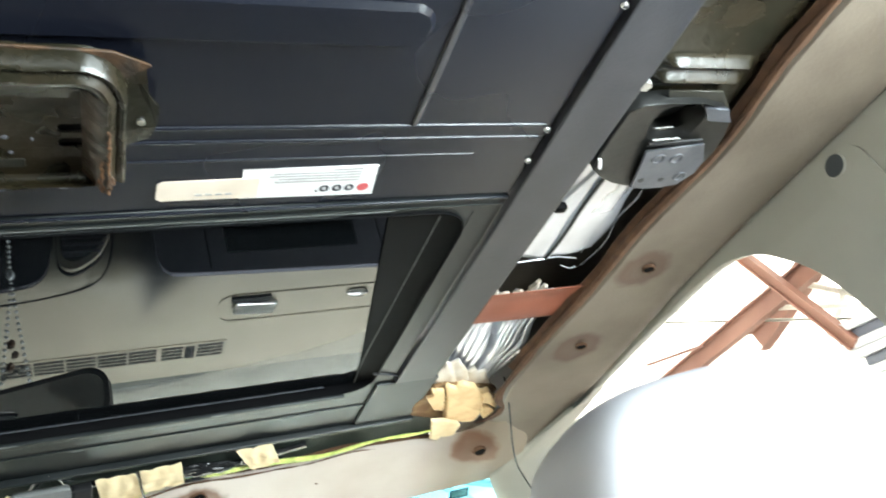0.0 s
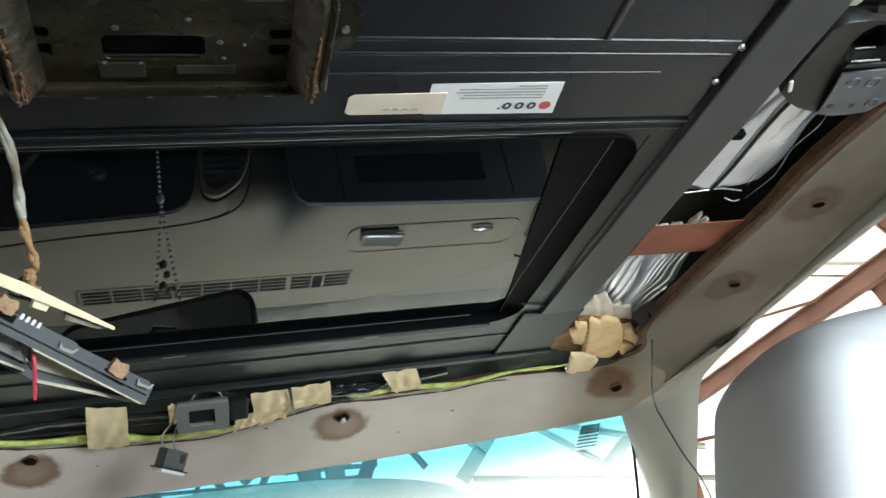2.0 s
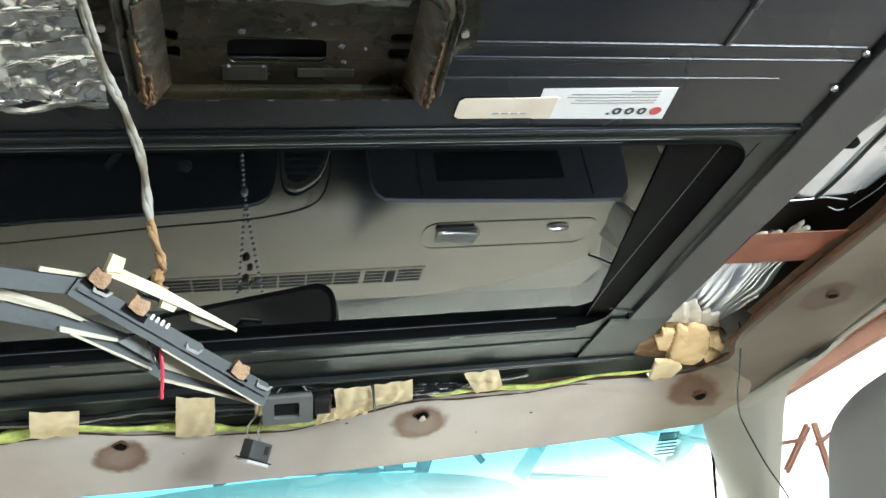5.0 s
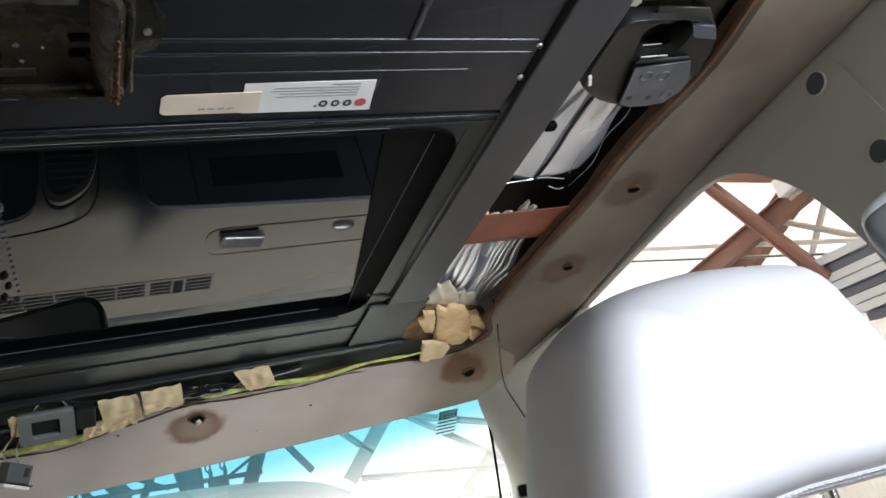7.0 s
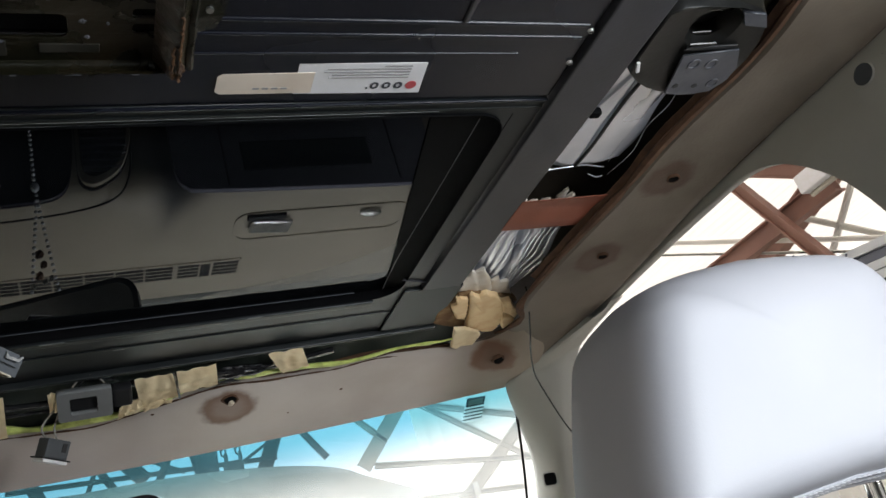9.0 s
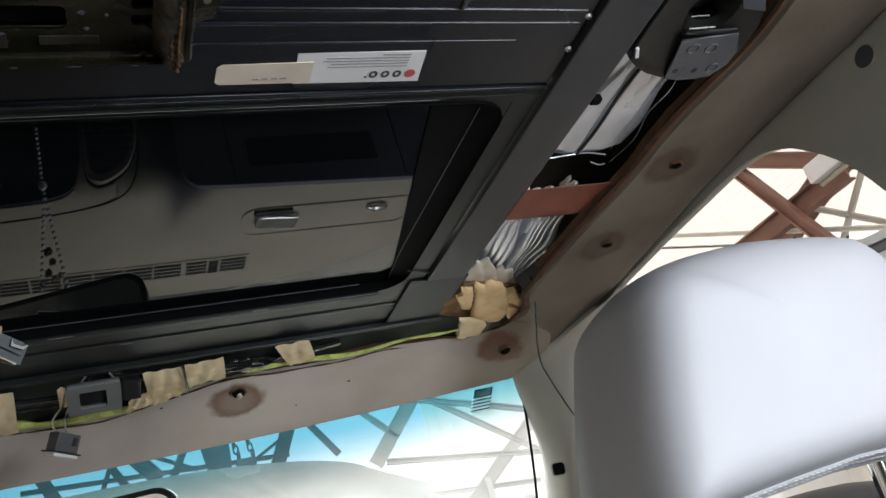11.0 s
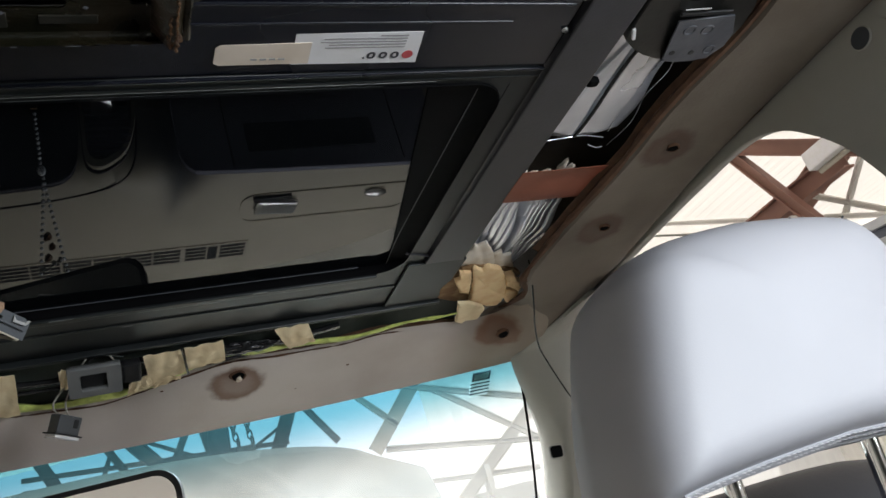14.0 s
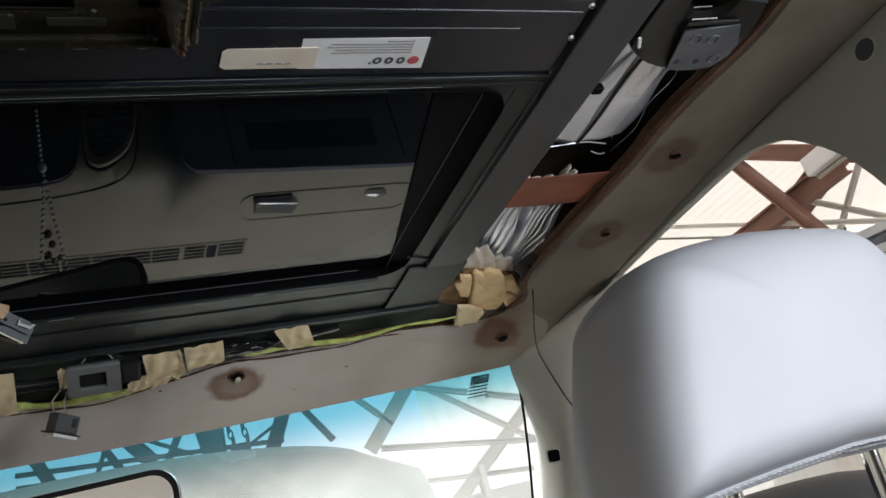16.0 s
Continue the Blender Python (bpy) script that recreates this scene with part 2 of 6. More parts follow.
M["hood"] = material("dusty grey green car paint", (0.20, 0.215, 0.20), 0.25, 0.1, (0.34, 0.35, 0.32), 4, 0.8, 0.03, coat=0.7)
M["cream_panel"] = material("pale painted panel", (0.90, 0.90, 0.89), 0.6, 0.0, (0.84, 0.83, 0.80), 1.2, 0.6, 0.05)
M["carpet"] = material("grey carpet", (0.12, 0.115, 0.105), 0.9, 0.0, (0.08, 0.078, 0.07), 20, 0.8, 0.5, 300)
M["bead"] = material("pale glass bead", (0.85, 0.91, 0.97), 0.10, 0.0, (0.75, 0.82, 0.9), 50, 0.5)
M["wood"] = material("brown wood bead", (0.16, 0.085, 0.04), 0.5, 0.0, (0.1, 0.05, 0.03), 50, 0.5)
M["belt"] = material("woven black belt webbing", (0.022, 0.022, 0.026), 0.6, 0.0, (0.035, 0.035, 0.04), 60, 0.6, 0.4, 900)
M["belt_cap"] = material("mid grey belt guide plastic", (0.15, 0.153, 0.16), 0.5, 0.0, (0.12, 0.122, 0.13), 20, 0.5, 0.2, 900)


def valley_shade(m, colour):
    """Painted valley shade: a wedge on the beige pad between vent and passenger fascia."""
    n, l = m.node_tree.nodes, m.node_tree.links
    b = n["Principled BSDF"]
    tc, sep = n.new("ShaderNodeTexCoord"), n.new("ShaderNodeSeparateXYZ")
    l.new(tc.outputs["Object"], sep.inputs[0])

    def op(kind, a, k, c=0.0):
        q = n.new("ShaderNodeMath")
        q.operation = kind
        l.new(a, q.inputs[0])
        q.inputs[1].default_value = k
        q.inputs[2].default_value = c
        return q.outputs[0]
    lean = n.new("ShaderNodeMath")
    lean.operation = "MULTIPLY_ADD"
    lean.inputs[1].default_value = 0.22
    l.new(sep.outputs["Y"], lean.inputs[0]), l.new(sep.outputs["X"], lean.inputs[2])
    off = op("ABSOLUTE", op("ADD", lean.outputs[0], -0.175 - 0.22 * 1.25), 0.0)
    wide = op("MULTIPLY_ADD", sep.outputs["Y"], 0.50, -1.262 * 0.50)
    s = n.new("ShaderNodeMath")
    l.new(off, s.inputs[0]), l.new(wide, s.inputs[1])
    mr = n.new("ShaderNodeMapRange")
    mr.interpolation_type = "SMOOTHSTEP"
    mr.inputs["From Min"].default_value, mr.inputs["From Max"].default_value = -0.045, 0.018
    mr.inputs["To Min"].default_value, mr.inputs["To Max"].default_value = 1.0, 0.0
    l.new(s.outputs[0], mr.inputs["Value"])
    old = b.inputs["Base Color"].links[0].from_socket
    mix = n.new("ShaderNodeMix")
    mix.data_type = "RGBA"
    mix.inputs[7].default_value = (*colour, 1)
    l.new(mr.outputs[0], mix.inputs[0]), l.new(old, mix.inputs[6]), l.new(mix.outputs[2], b.inputs["Base Color"])
    return m


M["dash_top"] = valley_shade(material("beige dashboard plastic with painted shade", (0.45, 0.41, 0.33), 0.5, 0.0, (0.38, 0.345, 0.28), 8, 0.6, 0.15, 900), (0.075, 0.075, 0.082))


def roof_sheet_material(name, light, dark):
    m = bpy.data.materials.new(name)
    m.use_nodes = True
    n, l = m.node_tree.nodes, m.node_tree.links
    n.remove(n["Principled BSDF"])
    d, t, mix = n.new("ShaderNodeBsdfDiffuse"), n.new("ShaderNodeBsdfTranslucent"), n.new("ShaderNodeMixShader")
    tex, geo, ramp = n.new("ShaderNodeTexNoise"), n.new("ShaderNodeTexCoord"), n.new("ShaderNodeMix")
    tex.inputs["Scale"].default_value, tex.inputs["Detail"].default_value = 0.6, 4.0
    ramp.data_type = "RGBA"
    ramp.inputs[6].default_value, ramp.inputs[7].default_value = (*light, 1), (*dark, 1)
    l.new(geo.outputs["Object"], tex.inputs["Vector"]), l.new(tex.outputs["Fac"], ramp.inputs[0])
    l.new(ramp.outputs[2], d.inputs["Color"]), l.new(ramp.outputs[2], t.inputs["Color"])
    mix.inputs[0].default_value = 0.45
    l.new(d.outputs[0], mix.inputs[1]), l.new(t.outputs[0], mix.inputs[2])
    l.new(mix.outputs[0], n["Material Output"].inputs["Surface"])
    return m


def windscreen_material():
    m = bpy.data.materials.new("windscreen glass with blue shade band")
    m.use_nodes = True
    n, l = m.node_tree.nodes, m.node_tree.links
    n.remove(n["Principled BSDF"])
    tr, gl, mix, fr = n.new("ShaderNodeBsdfTransparent"), n.new("ShaderNodeBsdfGlossy"), n.new("ShaderNodeMixShader"), n.new("ShaderNodeFresnel")
    gl.inputs["Roughness"].default_value = 0.0
    fr.inputs["IOR"].default_value = 1.5
    geo, sep, mr, ramp = n.new("ShaderNodeTexCoord"), n.new("ShaderNodeSeparateXYZ"), n.new("ShaderNodeMapRange"), n.new("ShaderNodeMix")
    l.new(geo.outputs["Object"], sep.inputs[0]), l.new(sep.outputs["Z"], mr.inputs["Value"])
    mr.interpolation_type = "SMOOTHSTEP"
    mr.inputs["From Min"].default_value, mr.inputs["From Max"].default_value = -0.122, -0.058
    ramp.data_type = "RGBA"
    ramp.inputs[6].default_value, ramp.inputs[7].default_value = (0.92, 0.95, 0.94, 1), (0.16, 0.46, 0.56, 1)
    l.new(mr.outputs[0], ramp.inputs[0]), l.new(ramp.outputs[2], tr.inputs["Color"])
    l.new(fr.outputs[0], mix.inputs[0]), l.new(tr.outputs[0], mix.inputs[1]), l.new(gl.outputs[0], mix.inputs[2])
    # Dust film also paints the glare: a translucent veil, stronger low down.
    glare_dust, film, haze_mix = n.new("ShaderNodeBsdfTranslucent"), n.new("ShaderNodeTexNoise"), n.new("ShaderNodeMixShader")
    l.new(ramp.outputs[2], glare_dust.inputs["Color"])
    film.inputs["Scale"].default_value, film.inputs["Detail"].default_value = 9.0, 5.0
    span_f = n.new("ShaderNodeMapRange")
    span_f.inputs["To Min"].default_value, span_f.inputs["To Max"].default_value = 0.02, 0.15
    l.new(geo.outputs["Object"], film.inputs["Vector"]), l.new(film.outputs["Fac"], span_f.inputs["Value"])
    low, times = n.new("ShaderNodeMapRange"), n.new("ShaderNodeMath")
    low.interpolation_type, times.operation = "SMOOTHSTEP", "MULTIPLY"
    low.inputs["From Min"].default_value, low.inputs["From Max"].default_value = -0.16, -0.07
    low.inputs["To Min"].default_value, low.inputs["To Max"].default_value = 1.25, 0.8
    l.new(sep.outputs["Z"], low.inputs["Value"]), l.new(low.outputs[0], times.inputs[0]), l.new(span_f.outputs[0], times.inputs[1])
    l.new(times.outputs[0], haze_mix.inputs[0]), l.new(mix.outputs[0], haze_mix.inputs[1]), l.new(glare_dust.outputs[0], haze_mix.inputs[2])
    l.new(haze_mix.outputs[0], n["Material Output"].inputs["Surface"])
    return m


def sunroof_glass_material():
    m = bpy.data.materials.new("dark tinted sunroof glass")
    m.use_nodes = True
    b = m.node_tree.nodes["Principled BSDF"]
    b.inputs["Base Color"].default_value = (0.004, 0.005, 0.006, 1)
    b.inputs["Roughness"].default_value = 0.012
    b.inputs["IOR"].default_value = 1.27
    return m


M["roofsheet"], M["windscreen"], M["sunglass"] = roof_sheet_material("translucent cream roofing sheet", (0.55, 0.515, 0.465), (0.47, 0.435, 0.385)), windscreen_material(), sunroof_glass_material()
M["wallsheet"] = roof_sheet_material("translucent pale wall sheet", (0.88, 0.87, 0.84), (0.80, 0.78, 0.74))


# ---- mesh helpers ----
def part(name, bm, mat, parent=None, label="", smooth=False, toward=None):
    me = bpy.data.meshes.new(name)
    bmesh.ops.recalc_face_normals(bm, faces=bm.faces)
    bm.faces.ensure_lookup_table()
    if toward is not None and bm.faces[0].normal.dot(Vector(toward)) < 0:
        bmesh.ops.reverse_faces(bm, faces=bm.faces)
    bm.to_mesh(me)
    bm.free()
    me.materials.append(M[mat])
    if smooth:
        me.polygons.foreach_set("use_smooth", [True] * len(me.polygons))
        me.set_sharp_from_angle(angle=radians(40))
    ob = new(name, me)
    if parent is not None:
        ob.parent = parent
        ob.matrix_parent_inverse = Matrix.Translation(parent.location).inverted()
    if label:
        ob["label"] = label
    return ob


def thing(name, label, category, at=(0, 0, 0), group="", kind=""):
    e = new(name)
    e.location = at
    e.empty_display_size = 0.05
    return tagged(e, label, category, group, kind)


def box(bm, x0, x1, y0, y1, z0, z1, bevel=0.0, m=None):
    r = bmesh.ops.create_cube(bm, size=1.0)
    mt = Matrix.Translation(((x0 + x1) / 2, (y0 + y1) / 2, (z0 + z1) / 2)) @ Matrix.Diagonal((x1 - x0, y1 - y0, z1 - z0, 1))
    bmesh.ops.transform(bm, verts=r["verts"], matrix=mt)
    if bevel:
        edges = list({e for v in r["verts"] for e in v.link_edges})
        out = bmesh.ops.bevel(bm, geom=edges, offset=bevel, segments=2, affect="EDGES", profile=0.6)
        verts = list({v for f in out["faces"] for v in f.verts} | {v for v in r["verts"] if v.is_valid})
    else:
        verts = r["verts"]
    if m is not None:
        bmesh.ops.transform(bm, verts=verts, matrix=m)
    return bm


def boxed(*a, **k):
    return box(bmesh.new(), *a, **k)


def loft(bm, rings, close=False, caps=False):
    vs = [[bm.verts.new(p) for p in ring] for ring in rings]
    for a, b in zip(vs, vs[1:]):
        k = len(a)
        for i in range(k if close else k - 1):
            j = (i + 1) % k
            bm.faces.new((a[i], a[j], b[j], b[i]))
    if caps:
        bm.faces.new(vs[0][::-1]), bm.faces.new(vs[-1])
    return bm


def smoothed(pts, steps=6):
    """A Catmull-Rom line through the points."""
    p = [Vector(q) for q in pts]
    p = [p[0] * 2 - p[1]] + p + [p[-1] * 2 - p[-2]]
    out = []
    for a, b, c, d in zip(p, p[1:], p[2:], p[3:]):
        for k in range(steps):
            t = k / steps
            out.append(0.5 * (2 * b + (c - a) * t + (2 * a - 5 * b + 4 * c - d) * t * t + (3 * b - a - 3 * c + d) * t ** 3))
    return out + [p[-2]]


def tube(bm, pts, r, n=8, flat=1.0, wob=0.0, seed=1, taper=(1.0, 1.0)):
    rings, rnd = [], random.Random(seed)
    pts = [Vector(p) for p in pts]
    for i, p in enumerate(pts):
        t = (pts[min(i + 1, len(pts) - 1)] - pts[max(i - 1, 0)]).normalized()
        u = t.cross(Vector((0, 0, 1)))
        u = u.normalized() if u.length > 1e-4 else Vector((1, 0, 0))
        v = t.cross(u)
        k = r * (1 + wob * (rnd.random() - 0.5)) * (taper[0] + (taper[1] - taper[0]) * i / max(1, len(pts) - 1))
        rings.append([p + u * k * math.cos(a) + v * k * flat * math.sin(a) for a in (2 * math.pi * j / n for j in range(n))])
    return loft(bm, rings, close=True, caps=True)


def disc(bm, c, r, h, n=16, m=None, taper=1.0):
    """An upright plug: its lower face h below c."""
    lo = [Vector((r * taper * math.cos(2 * math.pi * i / n), r * taper * math.sin(2 * math.pi * i / n), -h)) for i in range(n)]
    hi = [Vector((r * math.cos(2 * math.pi * i / n), r * math.sin(2 * math.pi * i / n), 0)) for i in range(n)]
    m = m or Matrix.Translation(c)
    return loft(bm, [[m @ p for p in lo], [m @ p for p in hi]], close=True, caps=True)


def grid(bm, fn, nu, nv):
    return loft(bm, [[fn(i / nu, j / nv) for j in range(nv + 1)] for i in range(nu + 1)])


def thicken(bm, t):
    bmesh.ops.recalc_face_normals(bm, faces=bm.faces)
    bmesh.ops.solidify(bm, geom=list(bm.faces), thickness=t)
    return bm


def rounded(x0, x1, y0, y1, r, n=6):
    out = []
    for cx, cy, a in ((x1 - r, y1 - r, 0), (x0 + r, y1 - r, 90), (x0 + r, y0 + r, 180), (x1 - r, y0 + r, 270)):
        out += [(cx + r * math.cos(radians(a + 90 * k / n)), cy + r * math.sin(radians(a + 90 * k / n))) for k in range(n + 1)]
    return out


def plate(outer, holes, depth, place):
    """A flat sheet with openings cut through it: outline and openings in its own plane, then place(u, v, w) puts each point."""
    cu = bpy.data.curves.new("outline", "CURVE")
    cu.dimensions, cu.fill_mode, cu.extrude = "2D", "BOTH", depth / 2
    for line in [outer, *holes]:
        s = cu.splines.new("POLY")
        s.points.add(len(line) - 1)
        for q, (u, v) in zip(s.points, line):
            q.co = (u, v, 0, 1)
        s.use_cyclic_u = True
    tmp = bpy.data.objects.new("outline", cu)
    me = tmp.to_mesh()
    bm = bmesh.new()
    bm.from_mesh(me)
    tmp.to_mesh_clear()
    bpy.data.objects.remove(tmp)
    bpy.data.curves.remove(cu)
    bmesh.ops.remove_doubles(bm, verts=bm.verts, dist=1e-6)
    for v in bm.verts:
        v.co = place(*v.co)
    return bm


def lump(c, size, seed, rough=0.35, fine=1.0):
    bm = bmesh.new()
    bmesh.ops.create_icosphere(bm, subdivisions=4, radius=1.0)
    for v in bm.verts:
        d = v.co.copy()
        k = 1 + rough * noise.noise(d * 1.7 + Vector((seed, 0, 0))) + fine * (0.16 * noise.noise(d * 5 + Vector((0, seed, 0))) + 0.07 * noise.noise(d * 13))
        v.co = Vector((c[0] + size[0] * d.x * k, c[1] + size[1] * d.y * k, c[2] + size[2] * d.z * k))
    return bm


def torn(outline, thick, dome, seed, pleat=0.0):
    """A torn padded piece: a ragged outline, puffed up in the middle, with its own thickness."""
    rnd, line = random.Random(seed), []
    for a, b in zip(outline, outline[1:] + outline[:1]):
        a, b = Vector(a), Vector(b)
        n = max(2, int((b - a).length / 0.003))
        for k in range(n):
            j = 0.0009 if k else 0.0
            line.append(a + (b - a) * (k / n) + Vector((j * (rnd.random() - 0.5) * 2, j * (rnd.random() - 0.5) * 2, 0)))
    c = sum(line, Vector()) / len(line)
    rings = [[q + Vector((0, 0, thick)) for q in line]]
    for k, d in ((1.0, 0.0), (0.985, 0.4), (0.94, 0.75), (0.82, 0.95), (0.62, 1.0), (0.40, 1.0), (0.2, 1.0), (0.02, 1.0)):
        ring = []
        for q in line:
            w = c + (q - c) * k
            h = dome * d * (1 + 0.6 * noise.noise(Vector((w.x * 60, w.y * 60, seed))) + 0.35 * noise.noise(Vector((w.x * 190, w.y * 190, seed)))) + pleat * d * abs(math.sin((w.x * 0.8 - w.y * 0.35) * 260))
            ring.append(w - Vector((0, 0, h)))
        rings.append(ring)
    return loft(bmesh.new(), rings, close=True, caps=True)


# ---- workshop round the car ----
def span(name, a, b, w, h, mat, parent, flange=0.012):
    """An H-section steel member from a to b."""
    a, b = Vector(a), Vector(b)
    d = b - a
    m = Matrix.Translation(a) @ d.to_track_quat("Y", "Z").to_matrix().to_4x4()
    bm, L = bmesh.new(), d.length
    for args in ((-w / 2, w / 2, 0, L, h / 2 - flange, h / 2), (-w / 2, w / 2, 0, L, -h / 2, -h / 2 + flange), (-flange / 2, flange / 2, 0, L, -h / 2 + flange, h / 2 - flange)):
        box(bm, *args, m=m)
    return part(name, bm, mat, parent)


ground = tagged(part("ground", boxed(-60, 60, -60, 60, -1.75, -1.60), "concrete"), "stained grey concrete workshop floor", "floor", kind="structure")


def corrugated(u, v):
    # Extended unseen behind the car to cut the skylight from the rear.
    x, y = -9 + 24 * u, -8.0 + 21.8 * v
    return Vector((x, y, 3.5 + 0.05 * x + 0.006 * math.sin(x * 24)))


tagged(part("ceiling", grid(bmesh.new(), corrugated, 300, 2), "roofsheet"), "cream translucent corrugated workshop roof sheets", "roof", kind="structure")


def rib_wall(u, v):
    y, z = -4 + 30 * u, -1.6 + 5.6 * v
    return Vector((14 + 0.025 * math.sin(y * 20), y, z))


tagged(part("wall_east", thicken(grid(bmesh.new(), rib_wall, 240, 2), 0.01), "wall"), "cream corrugated sheet workshop wall", "wall", kind="structure")

def bay_wall(u, v):
    x, z = 5.4 + 9.6 * u, -1.6 + 5.6 * v
    return Vector((x, 13.7 + 0.006 * math.sin(x * 20), z))


# Unseen wall, added to keep skylight off the car's left side.
tagged(part("sky_block_west", boxed(-2.6, -2.5, -8, 9, -1.6, 3.2), "wall"), "unseen pale cream side wall that blocks skylight", "wall", kind="structure")
tagged(part("wall_south", boxed(-9, 15, -8.3, -8.15, -1.6, 1.0), "concrete"), "low grey rendered workshop wall", "wall", kind="structure")
tagged(part("wall_north", grid(bmesh.new(), bay_wall, 100, 2), "wallsheet"), "cream translucent sheet wall beside the open bay", "wall", kind="structure")

frame_e = thing("roof_frame", "red oxide painted steel roof framing of the workshop", "steel frame", (4.0, 3.3, -1.6))
for name, a, b, w, h in [
        ("tie_beam", (4.0, 3.60, 1.86), (4.0, 2.55, 1.14), 0.06, 0.10),
        ("diagonal_brace", (4.0, 3.70, 2.02), (4.0, 3.10, 0.80), 0.06, 0.075),
        ("rafter", (4.6, 4.30, 1.36), (4.6, 3.05, 1.70), 0.10, 0.17),
        ("purlin", (4.16, 4.943, 2.021), (4.16, 2.603, 0.763), 0.05, 0.030),
        ("purlin", (4.16, 4.943, 1.917), (4.16, 2.603, 0.686), 0.05, 0.015),
        ("thin_brace", (4.3, 3.60, 1.50), (4.3, 2.90, 0.90), 0.03, 0.035),
        ("thin_brace", (4.3, 3.00, 1.36), (4.3, 3.45, 1.00), 0.03, 0.028),
        ("tie_beam", (4.1, 2.95, 1.34), (4.1, 6.40, 1.33), 0.08, 0.13),
        ("thin_brace", (4.0, 4.82, 1.51), (4.0, 4.18, 1.35), 0.02, 0.020),
        ("thin_brace", (4.0, 6.35, 1.02), (4.0, 5.50, 0.87), 0.03, 0.030),
        ("thin_brace", (4.0, 5.42, 0.95), (4.0, 5.85, 0.72), 0.03, 0.045),
        ("thin_brace", (4.0, 5.34, 0.95), (4.0, 5.36, 0.55), 0.03, 0.040),
        ("thin_brace", (4.0, 5.40, 0.80), (4.0, 4.95, 0.86), 0.02, 0.025),
        ("strut", (4.0, 2.09, 1.386), (4.0, 1.95, 1.378), 0.06, 0.075),
        ("strut", (4.0, 1.91, 1.377), (4.0, 1.70, 1.370), 0.06, 0.075),
        ("post", (4.0, 6.40, -1.6), (4.0, 6.40, 3.6), 0.12, 0.12)]:
    span(name, a, b, w, h, "wall" if name == "purlin" else "pale_steel" if name == "thin_brace" and a[0] > 4.2 else "brown_steel", frame_e)

lamp = thing("strip_light", "white fluorescent strip light on the roof steel", "strip light", (3.8, 2.85, 1.25))
part("housing", boxed(3.74, 3.86, 2.55, 2.92, 1.25, 1.36, 0.01), "white", lamp)
part("rod", tube(bmesh.new(), [(3.80, 2.7, 1.35), (3.80, 2.7, 3.70)], 0.01), "brown_steel", lamp)
part("tube", tube(bmesh.new(), [(3.80, 2.57, 1.235), (3.80, 2.90, 1.235)], 0.016), "lens", lamp)

truss_n = thing("roof_truss", "dark weathered steel roof truss seen through the windscreen", "steel truss", (1.0, 6.0, 1.1))
for name, a, b, w, h in [
        ("lattice_post", (1.46, 6, 1.60), (1.16, 6, 1.00), 0.06, 0.10),
        ("lattice_post", (0.83, 6, 1.60), (0.80, 6, 0.95), 0.06, 0.15),
        ("lattice_post", (0.68, 6, 1.50), (0.45, 6, 1.08), 0.03, 0.05),
        ("lattice_post", (0.70, 6, 1.50), (0.76, 6, 1.10), 0.03, 0.06),
        ("lattice_post", (0.00, 6, 1.50), (0.21, 6, 1.12), 0.03, 0.05),
        ("lattice_post", (0.20, 6, 1.42), (0.40, 6, 1.16), 0.05, 0.10),
        ("lattice_brace", (1.40, 6, 1.48), (1.66, 6, 1.07), 0.03, 0.045),
        ("lattice_brace", (1.36, 6, 1.32), (0.94, 6, 1.10), 0.02, 0.02),
        ("lattice_brace", (0.32, 6, 1.36), (0.66, 6, 1.17), 0.02, 0.025),
        ("lattice_brace", (0.12, 6, 1.36), (0.02, 6, 1.12), 0.02, 0.03),
        ("lattice_brace", (-0.36, 6, 1.40), (-0.22, 6, 1.10), 0.04, 0.08),
        ("bottom_chord", (-0.45, 6, 1.255), (1.30, 6, 1.145), 0.03, 0.028),
        ("bottom_chord", (-0.45, 6, 1.175), (1.20, 6, 1.075), 0.03, 0.02),
        ("top_chord", (-1.20, 6, 1.66), (1.90, 6, 1.52), 0.05, 0.08)]:
    span(name, a, b, w, h, "truss", truss_n)
for x in (-0.6, 1.6):
    span("hanger", (x, 6.0, 1.5), (x, 6.0, 3.55), 0.05, 0.08, "truss", truss_n)
frame_n = thing("gable_frame", "pale steel gable framing beyond the bonnet, lightened for glare", "steel frame", (2.8, 6.6, 0.7))
for name, a, b, w, h in [
        ("diagonal_brace", (2.45, 6.6, 0.30), (4.10, 6.6, 1.50), 0.05, 0.11),
        ("diagonal_brace", (2.85, 6.6, 1.85), (2.10, 6.6, 1.06), 0.05, 0.12),
        ("diagonal_brace", (1.90, 6.6, 1.72), (2.35, 6.6, 1.24), 0.03, 0.05),
        ("diagonal_brace", (2.75, 6.6, 1.48), (3.60, 6.6, 0.86), 0.03, 0.05),
        ("tie_beam", (1.80, 6.6, 1.76), (4.40, 6.6, 1.02), 0.05, 0.05),
        ("tie_beam", (2.20, 6.6, 1.06), (4.40, 6.6, 0.74), 0.05, 0.045),
        ("post", (3.0, 6.6, 0.74), (3.0, 6.6, -1.6), 0.05, 0.10),
        ("lintel", (2.5, 6.6, 0.72), (3.5, 6.6, 0.62), 0.04, 0.04)]:
    span(name, a, b, w, h, "cream_panel" if name in ("post",) else "pale_steel", frame_n)
shed = thing("louvred_cabinet", "cream louvred cabinet standing under the gable frame", "cabinet", (2.85, 6.9, -1.6))
part("body", boxed(2.45, 3.5, 6.75, 7.4, -1.6, 0.55, 0.01), "cream_panel", shed)
